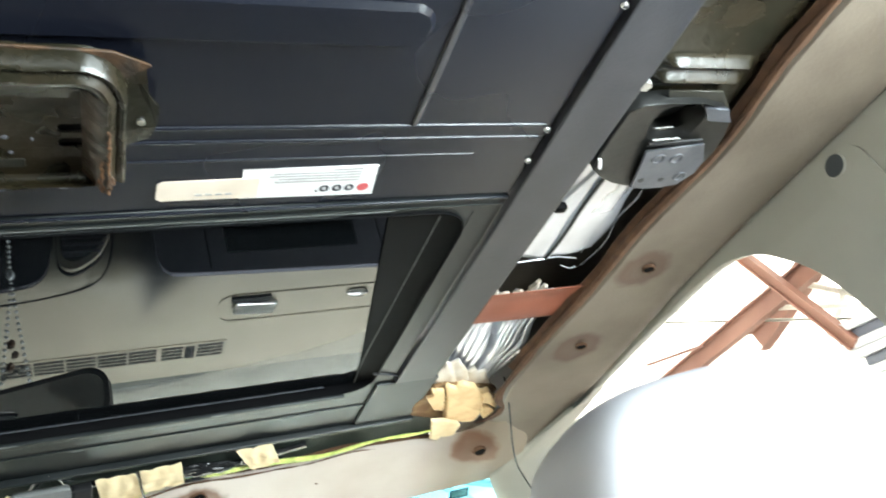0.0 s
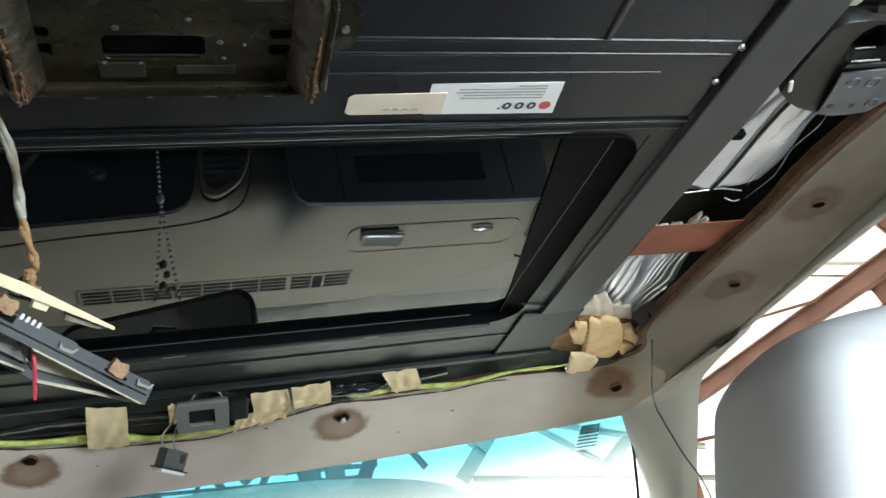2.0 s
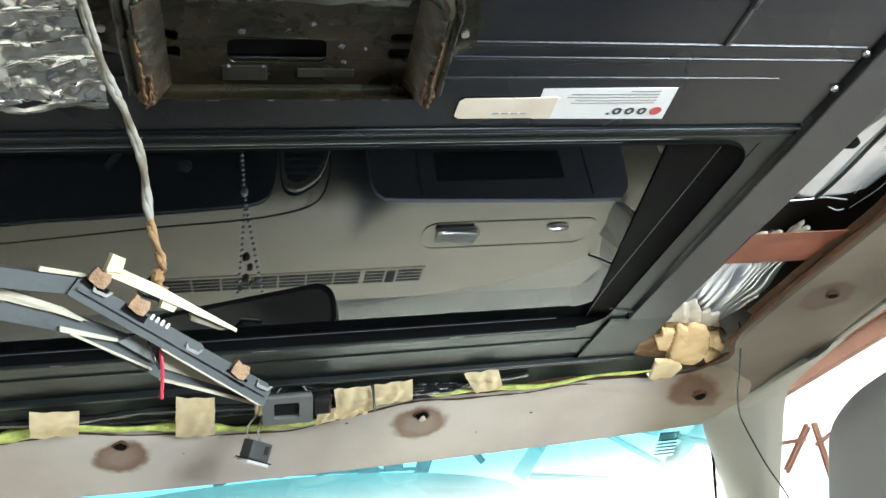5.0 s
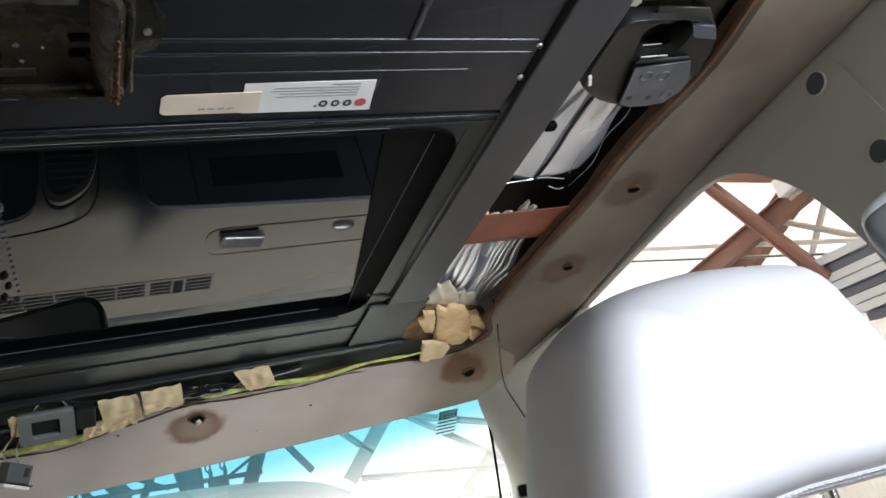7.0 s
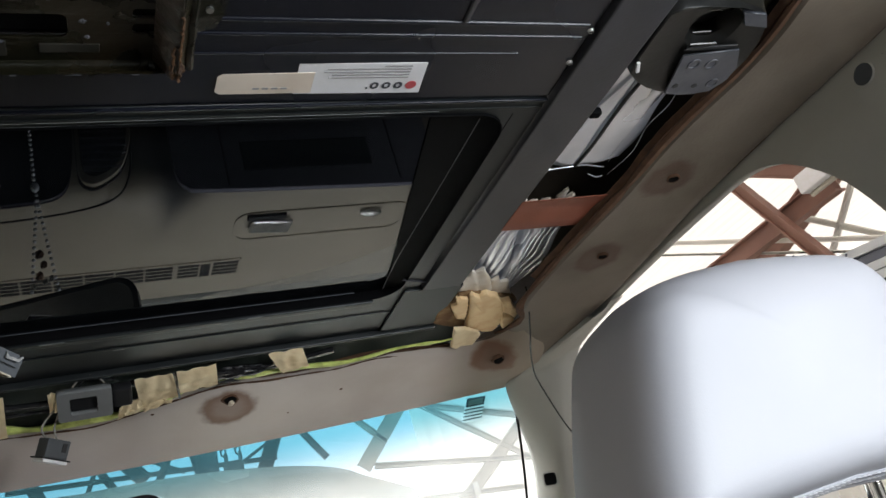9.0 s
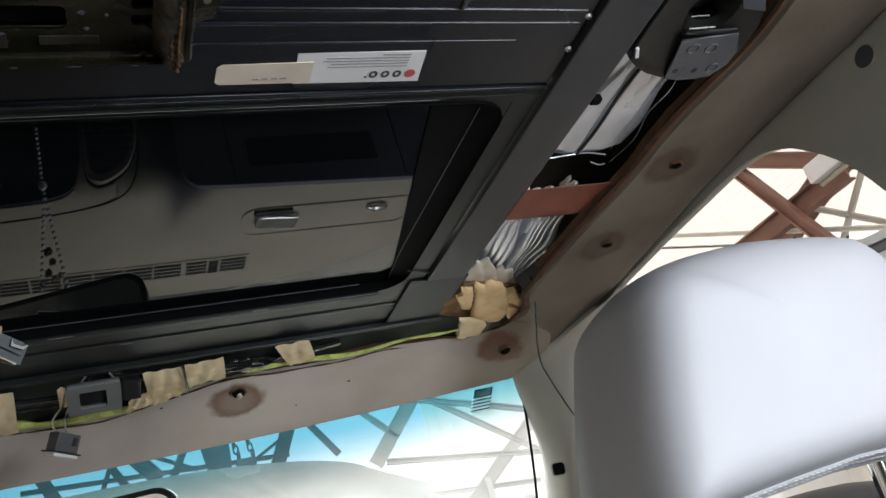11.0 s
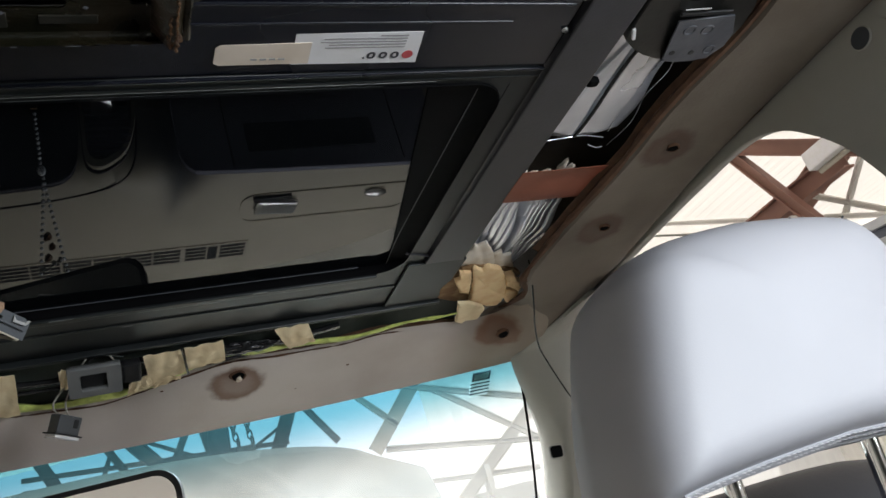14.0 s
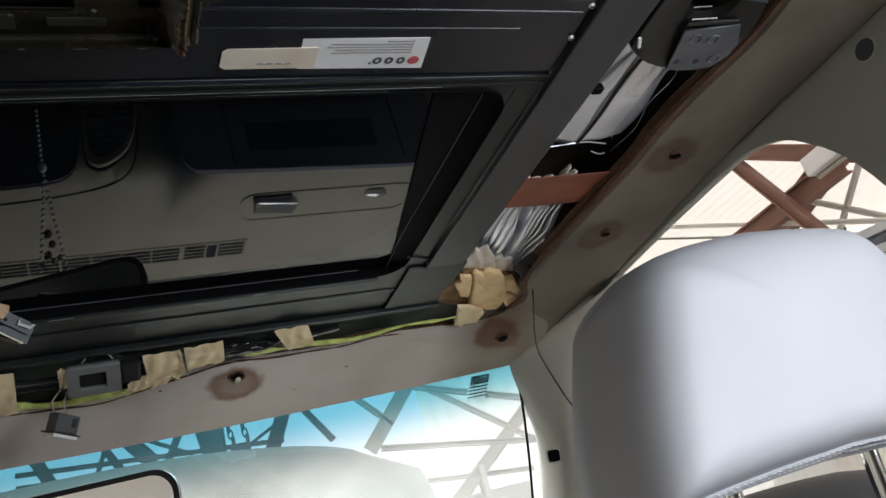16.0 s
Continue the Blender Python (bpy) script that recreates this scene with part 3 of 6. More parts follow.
for k in range(5):
    part("louvre", boxed(2.72, 2.90, 6.72, 6.75, 0.10 + 0.07 * k, 0.145 + 0.07 * k, 0.004), "pale_steel", shed)

stack = thing("panel_rack", "rack of white and slate ribbed sheet metal panels", "panel rack", (4.05, 2.3, -1.6))
slope = Matrix.Translation((0, 3.3, 0)) @ Matrix.Rotation(math.atan(0.137), 4, "X") @ Matrix.Translation((0, -3.3, 0))
for k, mat_name in enumerate(("siding", "slate", "siding", "siding", "slate", "siding", "siding", "slate")):
    z = 0.955 - 0.054 * k
    part("rib", boxed(4.0 + (0.02 if mat_name == "slate" else 0.0), 4.12, 1.4, 3.37 - 0.75 * 0.054 * k, z - 0.050, z, 0.006, m=slope), mat_name, stack)
part("upright", boxed(4.13, 4.20, 1.6, 1.7, -1.6, 0.66, 0.005), "slate", stack)
part("upright", boxed(4.13, 4.20, 2.7, 2.8, -1.6, 0.82, 0.005), "slate", stack)


def chain_link(m):
    bm = bmesh.new()
    ring = []
    for i in range(14):
        a = 2 * math.pi * i / 14
        c = Vector((0.018 * math.cos(a), 0, 0.018 * math.sin(a) + (0.014 if math.sin(a) > 0 else -0.014)))
        out = Vector((math.cos(a), 0, math.sin(a)))
        ring.append([m @ (c + out * 0.007 * math.cos(b) + Vector((0, 0.007 * math.sin(b), 0))) for b in (2 * math.pi * j / 6 for j in range(6))])
    return loft(bm, ring + ring[:1], close=True)


hoist = thing("chain_hoist", "dark steel chain hoist hanging from the truss", "chain hoist", (0.94, 6.0, 1.1))
for dx in (0.0, 0.10):
    for k in range(8):
        part("link", chain_link(Matrix.Translation((0.93 + dx + 0.012 * math.sin(k), 5.95, 1.52 - 0.046 * k)) @ Matrix.Rotation(radians(90 * (k % 2) + 15), 4, "Z")), "truss", hoist)
part("hook_block", boxed(0.91, 1.05, 5.92, 5.98, 1.07, 1.17, 0.02), "truss", hoist)


# ---- car body ----
def bow(x):
    return 0.05 * (1 - (x / 0.56) ** 2)


def roof_z(x, y):
    return 0.060 - 0.045 * (abs(x) / 0.6) ** 4 - 0.05 * max(0.0, y - 0.6) ** 1.5


def roof_skin():
    xs = [-0.64, -0.6, -0.55, -0.5, -0.42, -0.336, -0.2, 0, 0.2, 0.336, 0.42, 0.5, 0.55, 0.6, 0.64]
    ys = [-2.1, -1.5, -1.0, -0.5, 0.0, 0.376, 0.5, 0.6, 0.712, 0.8, 0.88, 0.95]
    bm = bmesh.new()
    v = [[bm.verts.new((x, y + (bow(x) if y > 0.9 else 0), roof_z(x, y))) for y in ys] for x in xs]
    for i in range(len(xs) - 1):
        for j in range(len(ys) - 1):
            if -0.34 < xs[i] < 0.3 and 0.37 < ys[j] < 0.70:
                continue
            bm.faces.new((v[i][j], v[i + 1][j], v[i + 1][j + 1], v[i][j + 1]))
    return thicken(bm, 0.003)


tagged(part("roof_panel", roof_skin(), "roof", smooth=True), "dark painted steel roof skin, bare of its headliner", "car roof", kind="structure")


def rail_profile(y, side):
    """The bare roof side rail, from its inner glue edge out to the top of the door opening."""
    k = max(0.0, y - 0.45)
    dz, dx = -0.085 * k, -0.10 * max(0.0, y - 0.50)
    wave = 0.004 * math.sin(y * 17.0) + 0.018 * math.exp(-((y - 0.31) / 0.075) ** 2)
    pts = [(0.514 + wave, 0.008), (0.501 + wave, 0.001), (0.507 + wave, -0.005), (0.536, -0.005), (0.558, -0.006), (0.580, -0.008), (0.594, -0.012), (0.601, -0.0150), (0.607, -0.0135), (0.614, -0.006)]
    s = [1, 1, 1, 1, 0.9, 0.7, 0.5, 0.35, 0.3, 0.2]
    nose = [(0.474, 0.012), (0.474, 0.004), (0.480, -0.002), (0.494, -0.012), (0.508, -0.028), (0.526, -0.042), (0.540, -0.050), (0.550, -0.056), (0.558, -0.050), (0.575, -0.02)]
    low = 0.010 * min(1.0, max(0.0, (y - 0.52) / 0.18))
    t = min(1.0, max(0.0, (y - 0.72) / 0.21))
    t = t * t * (3 - 2 * t)
    out = []
    e = min(1.0, max(0.0, (y - 0.712) / 0.065))
    e = e * e * (3 - 2 * e)
    for (x, z), w, (nx, nz), o in zip(pts, s, nose, (0.032, 0.030, 0.029, 0.016, 0.006, 0, 0, 0, 0, 0)):
        g = max(0.0, (x - 0.53) / 0.07)
        x, z = x + dx * w, z + dz * w + -low * g
        out.append(Vector((side * (x + (nx - x) * t + o * e), y, z + (nz - z) * t)))
    return out


def side_rail(side):
    ys = [-2.0 + 0.25 * i for i in range(9)] + [0.1 + 0.03 * i for i in range(28)] + [0.93]
    return loft(bmesh.new(), [rail_profile(y, side) for y in ys])


def header_inner(x):
    return 0.846 + 0.072 * math.exp(-((x + 0.02) / 0.115) ** 2) + (0.028 if x < -0.2 else 0) * min(1, (-x - 0.2) / 0.08) + 0.006 * math.sin(x * 31)


def header_panel():
    rings = []
    for i in range(115):
        x = -0.57 + 0.01 * i
        yi, yo = header_inner(x), 0.936 + bow(x)
        c, d = min(1.0, max(0.0, (abs(x) - 0.44) / 0.05)), min(1.0, max(0.0, (abs(x) - 0.492) / 0.034))
        yi -= 0.012 * c * c * (3 - 2 * c) + 0.050 * d * d * (3 - 2 * d)
        ring = [(yi + 0.016, -0.004), (yi - 0.001, -0.012), (yi + 0.006, -0.018)]
        dish = 0.004 * math.cos(x * 18)
        for k in (0.25, 0.5, 0.75, 0.93):
            ring.append((yi + (yo - yi) * k, -0.018 - 0.037 * k ** 1.3 + dish * math.sin(math.pi * k)))
        ring += [(yo, -0.056), (yo + 0.004, -0.050), (yo + 0.006, -0.03)]
        c = min(1.0, max(0.0, (abs(x) - 0.36) / 0.13))
        dip = 0.016 * c * c * (3 - 2 * c)
        rings.append([Vector((x, y, z - dip * (0.4, 0.4, 0.55, 0.9, 1, 1, 1, 1, 1, 1)[k] * max(0.0, 1 - max(0.0, y - 0.86) / 0.075))) for k, (y, z) in enumerate(ring)])
    return loft(bmesh.new(), rings)


def header_z(x, y):
    yi, yo = header_inner(x), 0.936 + bow(x)
    k = min(1.0, max(0.0, (y - yi) / (yo - yi)))
    return -0.018 - 0.037 * k ** 1.3 + 0.004 * math.cos(x * 18) * math.sin(math.pi * k)


def glue_edge(points, seed):
    """A ragged brown glue line along the edge of the bare steel."""
    bm = bmesh.new()
    return tube(bm, points, 0.0044, 6, 0.7, 0.8, seed)


for side, nm in ((1, "roof_rail_right"), (-1, "roof_rail_left")):
    rail = tagged(part(nm, side_rail(side), "rail_steel", smooth=True), "bare primer-grey steel roof side rail with rusty trim holes", "roof rail", kind="structure")
    part("glue_edge", glue_edge([rail_profile(-0.6 + 0.02 * i, side)[1] + Vector((side * 0.001, 0, -0.001)) for i in range(73)], 3), "rust_edge", rail, "brown glue residue", True)
    bm = bmesh.new()
    loft(bm, [[e + Vector((-side * (0.0055 + 0.0025 * noise.noise(Vector((e.y * 30, side, 2)))), 0, 0.007)), e + Vector((-side * 0.0022, 0, 0.003)), e + Vector((side * 0.001, 0, 0.0005))] for e in (rail_profile(-0.6 + 0.01 * i, side)[1] for i in range(128))])
    part("glue_lip", thicken(bm, 0.0006), "rust_edge", rail, "brown glue smeared inner lip", True)
    # Rusty seam whose brown also stands in for the joint's shadow.
    part("rust_shade_seam", tube(bmesh.new(), [rail_profile(-0.3 + 0.02 * i, side)[8] + Vector((-side * 0.002, 0, 0.0006)) for i in range(54)], 0.0016, 6, 0.6, 1.2, 11), "rust_edge", rail, "thin rusty seam with its shadow painted in", True)
head = tagged(part("windscreen_header", header_panel(), "header", smooth=True), "bare primer-grey steel windscreen header with rusty trim holes", "header", kind="structure")
part("glue_edge", glue_edge([Vector((-0.46 + 0.02 * i, header_inner(-0.46 + 0.02 * i), -0.013)) for i in range(46)], 5), "rust_edge", head, "brown glue residue", True)


def trim_hole(c, normal, r, parent):
    m = Matrix.Translation(c) @ Vector(normal).to_track_quat("-Z", "Y").to_matrix().to_4x4()
    n = 18
    rings = []
    for rr, z in ((r * 1.30, 0.0004), (r * 1.14, -0.0018), (r * 1.0, -0.0022), (r * 0.94, -0.0016), (r * 0.90, 0.004)):
        rings.append([m @ Vector((rr * (1 + 0.14 * math.sin(2 * a + 0.6) + 0.08 * math.sin(5 * a + rr * 900)) * math.cos(a), rr * (1 + 0.10 * math.cos(3 * a)) * math.sin(a), z)) for a in (2 * math.pi * i / n for i in range(n))])
    ob = part("trim_hole", loft(bmesh.new(), rings, close=True), "rust_edge", parent, "", True)
    return part("hole_shadow", disc(bmesh.new(), None, r * 1.06, 0.0015, 14, m), "dark_hole", ob)


def rail_z(x, y):
    """The height of the right rail's underside at a place on it."""
    pts = rail_profile(y, 1)[2:8]
    for a, b in zip(pts, pts[1:]):
        if a.x <= x <= b.x:
            return a.z + (b.z - a.z) * (x - a.x) / (b.x - a.x)
    return pts[-1].z


rail_r = bpy.data.objects["roof_rail_right"]
trim_hole((0.5465, 0.4835, rail_z(0.5465, 0.4835) - 0.001), (-0.25, 0, -1), 0.0050, rail_r)
trim_hole((0.5360, 0.6170, rail_z(0.5360, 0.6170) - 0.001), (-0.25, 0, -1), 0.0050, rail_r)
trim_hole((0.4965, 0.8440, -0.0450), (0, -0.3, -1), 0.0070, rail_r)
trim_hole((0.1655, 0.879, header_z(0.1655, 0.879)), (0, -0.4, -1), 0.0074, head)
trim_hole((-0.162, 0.893, header_z(-0.162, 0.893)), (0, -0.4, -1), 0.0065, head)


part("glue_smear", tube(bmesh.new(), [Vector((x, header_inner(x) + 0.007 + 0.002 * math.sin(x * 70), header_z(x, header_inner(x) + 0.007) + 0.0006)) for x in (-0.30 + 0.01 * i for i in range(72))], 0.0020, 6, 0.45, 0.9, 8), "rust_edge", head, "ragged brown glue smear", True)
# Cream foam remnant left inside the trim hole.
scrap_at = Vector((0.1665, 0.8815, header_z(0.1665, 0.8815) - 0.0035))
part("foam_scrap", lump(tuple(scrap_at), (0.0034, 0.0056, 0.0022), 12.0, rough=0.55), "cuff", head, "pale foam scrap in the hole", True)
for x, y, r in ((0.082, 0.902, 0.0022), (0.305, 0.905, 0.0024), (0.415, 0.880, 0.0018), (-0.045, 0.955, 0.0015), (-0.10, 0.93, 0.0012), (0.24, 0.93, 0.0012)):
    part("pit", disc(bmesh.new(), (x, y, header_z(x, y) + 0.0004), r, 0.0008, 10, taper=0.8), "rust_edge", head, "small dark brown pit")


def wall_x(z):
    return 0.611 + max(0.0, -0.05 - z) * 0.11


FRONT_WINDOW = [(v.x, v.y) for v in smoothed([(0.334, -0.60, 0), (0.334, -0.30, 0), (0.337, -0.20, 0), (0.346, -0.145, 0), (0.365, -0.095, 0), (0.393, -0.060, 0), (0.416, -0.043, 0), (0.442, -0.033, 0), (0.475, -0.029, 0), (0.535, -0.029, 0), (0.60, -0.030, 0), (0.687, -0.033, 0), (0.749, -0.036, 0), (0.80, -0.0395, 0), (0.850, -0.047, 0), (0.874, -0.057, 0), (0.895, -0.077, 0), (0.920, -0.110, 0), (1.02, -0.230, 0), (1.20, -0.42, 0), (1.22, -0.60, 0)], 4)]
REAR_WINDOW = [(v.x, v.y) for v in smoothed([(-0.60, -0.60, 0), (-0.60, -0.034, 0), (0.10, -0.032, 0), (0.185, -0.034, 0), (0.220, -0.046, 0), (0.236, -0.075, 0), (0.240, -0.13, 0), (0.245, -0.30, 0), (0.245, -0.60, 0)], 4)]


FRONT_WINDOW = [(y + 0.018 * (y + 0.07), z + 0.018 * (z + 0.34)) for y, z in FRONT_WINDOW]
REAR_WINDOW = [(y + 0.018 * (y + 0.07), z + 0.018 * (z + 0.34)) for y, z in REAR_WINDOW]


def side_wall(side):
    outer = [(-2.1, 0.004), (0.62, 0.004), (0.84, -0.004), (0.905, -0.024), (0.985, -0.105), (1.30, -0.41), (1.32, -1.25), (-2.1, -1.25)]
    return plate(outer, [FRONT_WINDOW, REAR_WINDOW], 0.012, lambda u, v, w: Vector((side * (wall_x(v) + 0.006 + w), u, v)))


for side, nm in ((1, "side_wall_right"), (-1, "side_wall_left")):
    tagged(part(nm, side_wall(side), "pillar"), "taupe grained pillar and door trim round the side windows", "side trim", kind="structure")


def a_pillar(side):
    W = smoothed([(0.590, 0.76, -0.036), (0.566, 0.84, -0.042), (0.548, 0.905, -0.049), (0.543, 0.934, -0.057), (0.572, 0.985, -0.105), (0.603, 1.045, -0.165), (0.645, 1.20, -0.28), (0.70, 1.42, -0.42)], 6)
    D = smoothed([(0.606, 0.725, -0.033), (0.607, 0.775, -0.037), (0.607, 0.830, -0.043), (0.607, 0.866, -0.054), (0.606, 0.905, -0.104), (0.608, 0.955, -0.168), (0.622, 1.06, -0.28), (0.645, 1.21, -0.44)], 6)
    rings = []
    for a, b in zip(W, D):
        d = b - a
        mid = Vector((-0.010, -0.004, -0.010))
        ring = [a + Vector((0.006, 0.004, 0.014)), a] + [a + d * k + mid * math.sin(math.pi * k) ** 0.6 for k in (0.15, 0.35, 0.55, 0.75, 0.9)] + [b, b + Vector((0.02, 0, 0.004))]
        rings.append([Vector((side * p.x, p.y, p.z)) for p in ring])
    return loft(bmesh.new(), rings)


for side, nm in ((1, "windscreen_pillar_right"), (-1, "windscreen_pillar_left")):
    pil = tagged(part(nm, a_pillar(side), "pillar", smooth=True), "taupe plastic windscreen pillar trim", "pillar trim", kind="structure")
    if side > 0:
        face = Vector((-0.47, -0.87, -0.13)).normalized()
        turn = Matrix.Rotation(radians(8), 4, "Y")
        slot = Matrix.Translation(Vector((0.588, 0.978, -0.184)) + face * 0.0095) @ face.to_track_quat("-Y", "Z").to_matrix().to_4x4() @ turn
        rim = part("slot_rim", plate(rounded(-0.0100, 0.0100, -0.0095, 0.0095, 0.0045, 5), [rounded(-0.0082, 0.0082, -0.0080, 0.0080, 0.0038, 5)], 0.004, lambda u, v, w: slot @ Vector((u, w - 0.0006, v))), "pillar", pil, "moulded rim")
        part("slot", plate(rounded(-0.0082, 0.0082, -0.0080, 0.0080, 0.0038, 5), [], 0.003, lambda u, v, w: slot @ Vector((u, w + 0.0006, v))), "dark_hole", pil, "dark clip slot")
        seal = [Vector((wall_x(v) - 0.002, u, v)) for u, v in FRONT_WINDOW if u > 0.88]
        tagged(part("door_seal", tube(bmesh.new(), seal, 0.0022, 6), "rubber", smooth=True), "thin black rubber door seal round the passenger window", "seal", kind="structure")


def screen_point(u, v):
    """The windscreen: u across, v from its top edge down to the cowl."""
    xt = -0.565 + 1.13 * u
    x = xt * (1 + 0.22 * v)
    k = (xt / 0.565) ** 4
    return Vector((x, 0.934 + bow(xt) * (1 + 0.6 * v) + (1 - k) * 0.60 * v + k * (0.34 * v + 0.15 * v * v), -0.052 - 0.375 * v))


screen = tagged(part("windscreen", grid(bmesh.new(), screen_point, 24, 12), "windscreen", smooth=True, toward=(0, -1, -1)), "clear windscreen with a blue shade band along its top", "windscreen", kind="structure")
screen.visible_shadow = False
tagged(part("windscreen_seal", tube(bmesh.new(), [screen_point(0.992, 0.02 + k / 20) + Vector((-0.003, 0, -0.004)) for k in range(20)], 0.0020, 6), "rubber", smooth=True), "black windscreen seal beside the pillar", "seal", kind="structure")

# inspection sticker on the windscreen corner
sticker = thing("windscreen_sticker", "small white service sticker with dark bars on the windscreen corner", "sticker", tuple(screen_point(0.93, 0.1)))
sm = Matrix.Translation((0.506, 0.975, -0.067)) @ Matrix.Rotation(radians(-32), 4, "X")
part("paper", boxed(-0.015, 0.015, -0.022, 0.022, -0.0015, -0.0008, m=sm), "wallsheet", sticker)
part("box_print", boxed(-0.014, 0.014, -0.021, -0.006, -0.0022, -0.0016, m=sm), "ink", sticker)
part("box_window", boxed(-0.011, 0.011, -0.018, -0.009, -0.0028, -0.0023, m=sm), "dash", sticker)
for k in range(4):
    part("line_print", boxed(-0.015, 0.015, -0.002 + 0.006 * k, 0.0 + 0.006 * k, -0.0022, -0.0016, m=sm), "ink", sticker)

# cabin floor, tailgate end
tagged(part("cabin_floor", boxed(-0.72, 0.72, -2.1, 1.6, -1.30, -1.25), "carpet"), "dark grey carpeted cabin floor", "car floor", kind="structure")
tagged(part("tailgate_wall", plate([(-0.68, -0.02), (0.68, -0.02), (0.72, -1.25), (-0.72, -1.25)], [rounded(-0.52, 0.52, -0.5, -0.06, 0.06)], 0.03, lambda u, v, w: Vector((u, -2.1 + w, v))), "pillar"), "taupe trimmed tailgate opening", "tailgate", kind="structure")


def hood_point(u, v):
    x = (-0.80 + 1.6 * u)
    k = abs(x) / 0.80
    y = 1.62 + 0.52 * v - 0.05 * k * k * v
    crease = sum(math.exp(-((x - c - s * v) / 0.011) ** 2) for c, s in ((0.825, -0.615), (-0.825, 0.615), (0.742, -0.410), (-0.742, 0.410)))
    z = -0.52 + 0.72 * v + 0.05 * math.sin(math.pi * v) - 0.105 * k ** 2.2 * v + 0.013 * crease * min(1.0, 4 * (1 - v))
    return Vector((x * (0.90 + 0.08 * v - 0.16 * max(0, v - 0.82) / 0.18 * k ** 4), y, z))


hood = thing("bonnet", "dusty grey green bonnet propped open ahead of the windscreen", "bonnet", (0, 1.6, -0.5))
part("skin", thicken(grid(bmesh.new(), hood_point, 200, 40), 0.012), "hood", hood, "", True)
tagged(part("cowl", boxed(-0.78, 0.78, 1.50, 1.66, -0.60, -0.46, 0.02), "black"), "black cowl panel below the windscreen", "cowl", kind="structure")


# ---- sunroof cassette ----
cassette = thing("sunroof_cassette", "black painted steel sunroof cassette with its tray and guide rails", "sunroof frame", (0, 0.3, 0.0))
part("tray", boxed(-0.349, 0.349, -0.60, 0.3635, 0.0, 0.008, 0.0015), "dark", cassette)


def bead_line(a, b, w=0.0025, h=0.0022, lean=False):
    """A pressed bead, half round, standing below the tray."""
    a, b = Vector(a), Vector(b)
    t = (b - a).normalized()
    s = t.cross(Vector((0, 0, 1)))
    prof = [(-w * 1.25, 0.0004)] + [(-w * math.cos(math.pi * k / 10), -h * math.sin(math.pi * k / 10)) for k in range(11)] + [(w * 1.25, 0.0004)]
    if lean:
        prof = [(-w * 1.2, 0.0004), (-w * 1.05, -h * 0.6), (-w * 0.8, -h), (-w * 0.5, -h * 0.95), (w, -h * 0.15), (w * 1.3, 0.0004)]
    return loft(bmesh.new(), [[p + s * u + Vector((0, 0, z)) for u, z in prof] for p in (a, b)])


for a, b, w in [((-0.345, 0.2865, 0), (0.343, 0.2865, 0), 0.0015), ((-0.345, 0.2985, 0), (0.343, 0.2985, 0), 0.0013), ((-0.30, 0.3155, 0), (0.30, 0.3155, 0), 0.0009),
                ((0.249, -0.10, 0), (0.249, 0.285, 0), 0.0026), ((-0.249, -0.10, 0), (-0.249, 0.285, 0), 0.0028)]:
    part("bead", bead_line(a, b, w, w * 0.7 if a[0] == b[0] else w, a[0] == b[0]), "dark", cassette, "", True)


def long_emboss(x0, x1, y0, y1):
    """A raised flat boss with round ends."""
    out, inn = rounded(x0, x1, y0, y1, (y1 - y0) / 2 - 1e-4, 8), rounded(x0 + 0.004, x1 - 0.004, y0 + 0.004, y1 - 0.004, (y1 - y0) / 2 - 0.0042, 8)
    bm = loft(bmesh.new(), [[Vector((x, y, 0.0004)) for x, y in out], [Vector((x, y, -0.003)) for x, y in inn]], close=True)
    bm.faces.new(list(bm.verts)[len(out):])
    return bm


part("boss", long_emboss(-0.02, 0.236, 0.190, 0.222), "dark", cassette, "", True)
part("boss", long_emboss(-0.02, 0.236, 0.110, 0.142), "dark", cassette, "", True)

OPENING = rounded(-0.327, 0.327, 0.3818, 0.702, 0.030, 8)
part("opening_frame", plate([(-0.349, 0.3655), (0.349, 0.3655), (0.3485, 0.690), (0.4, 0.690), (0.404, 0.803), (-0.404, 0.803), (-0.4, 0.690), (-0.3485, 0.690)], [OPENING], 0.004, lambda u, v, w: Vector((u, v, 0.002 + w))), "frame", cassette)
part("rear_lip", boxed(-0.349, 0.349, 0.3745, 0.3770, -0.0012, 0.0, 0.0004), "frame", cassette)
for y, z, x1 in ((0.3771, -0.0011, 0.262), (0.3819, 0.0002, 0.222)):
    part("pale_edge", tube(bmesh.new(), [Vector((-0.344 + (x1 + 0.344) * k / 20, y, z)) for k in range(21)], 0.00028, 6, 1.0, 0.9, 3), "grey_plastic", cassette, "thin pale line along the edge")
part("rear_lip", boxed(-0.349, 0.349, 0.3650, 0.3675, -0.0022, 0.0, 0.0008), "dark", cassette)
part("front_lip", boxed(-0.300, 0.300, 0.7035, 0.712, -0.0045, 0.0, 0.0015), "frame", cassette)
part("front_lip", boxed(-0.395, 0.395, 0.742, 0.746, -0.0016, 0.0, 0.0006), "frame", cassette)
part("front_flange", boxed(-0.404, 0.404, 0.7965, 0.803, -0.0075, 0.0, 0.0015), "frame", cassette)
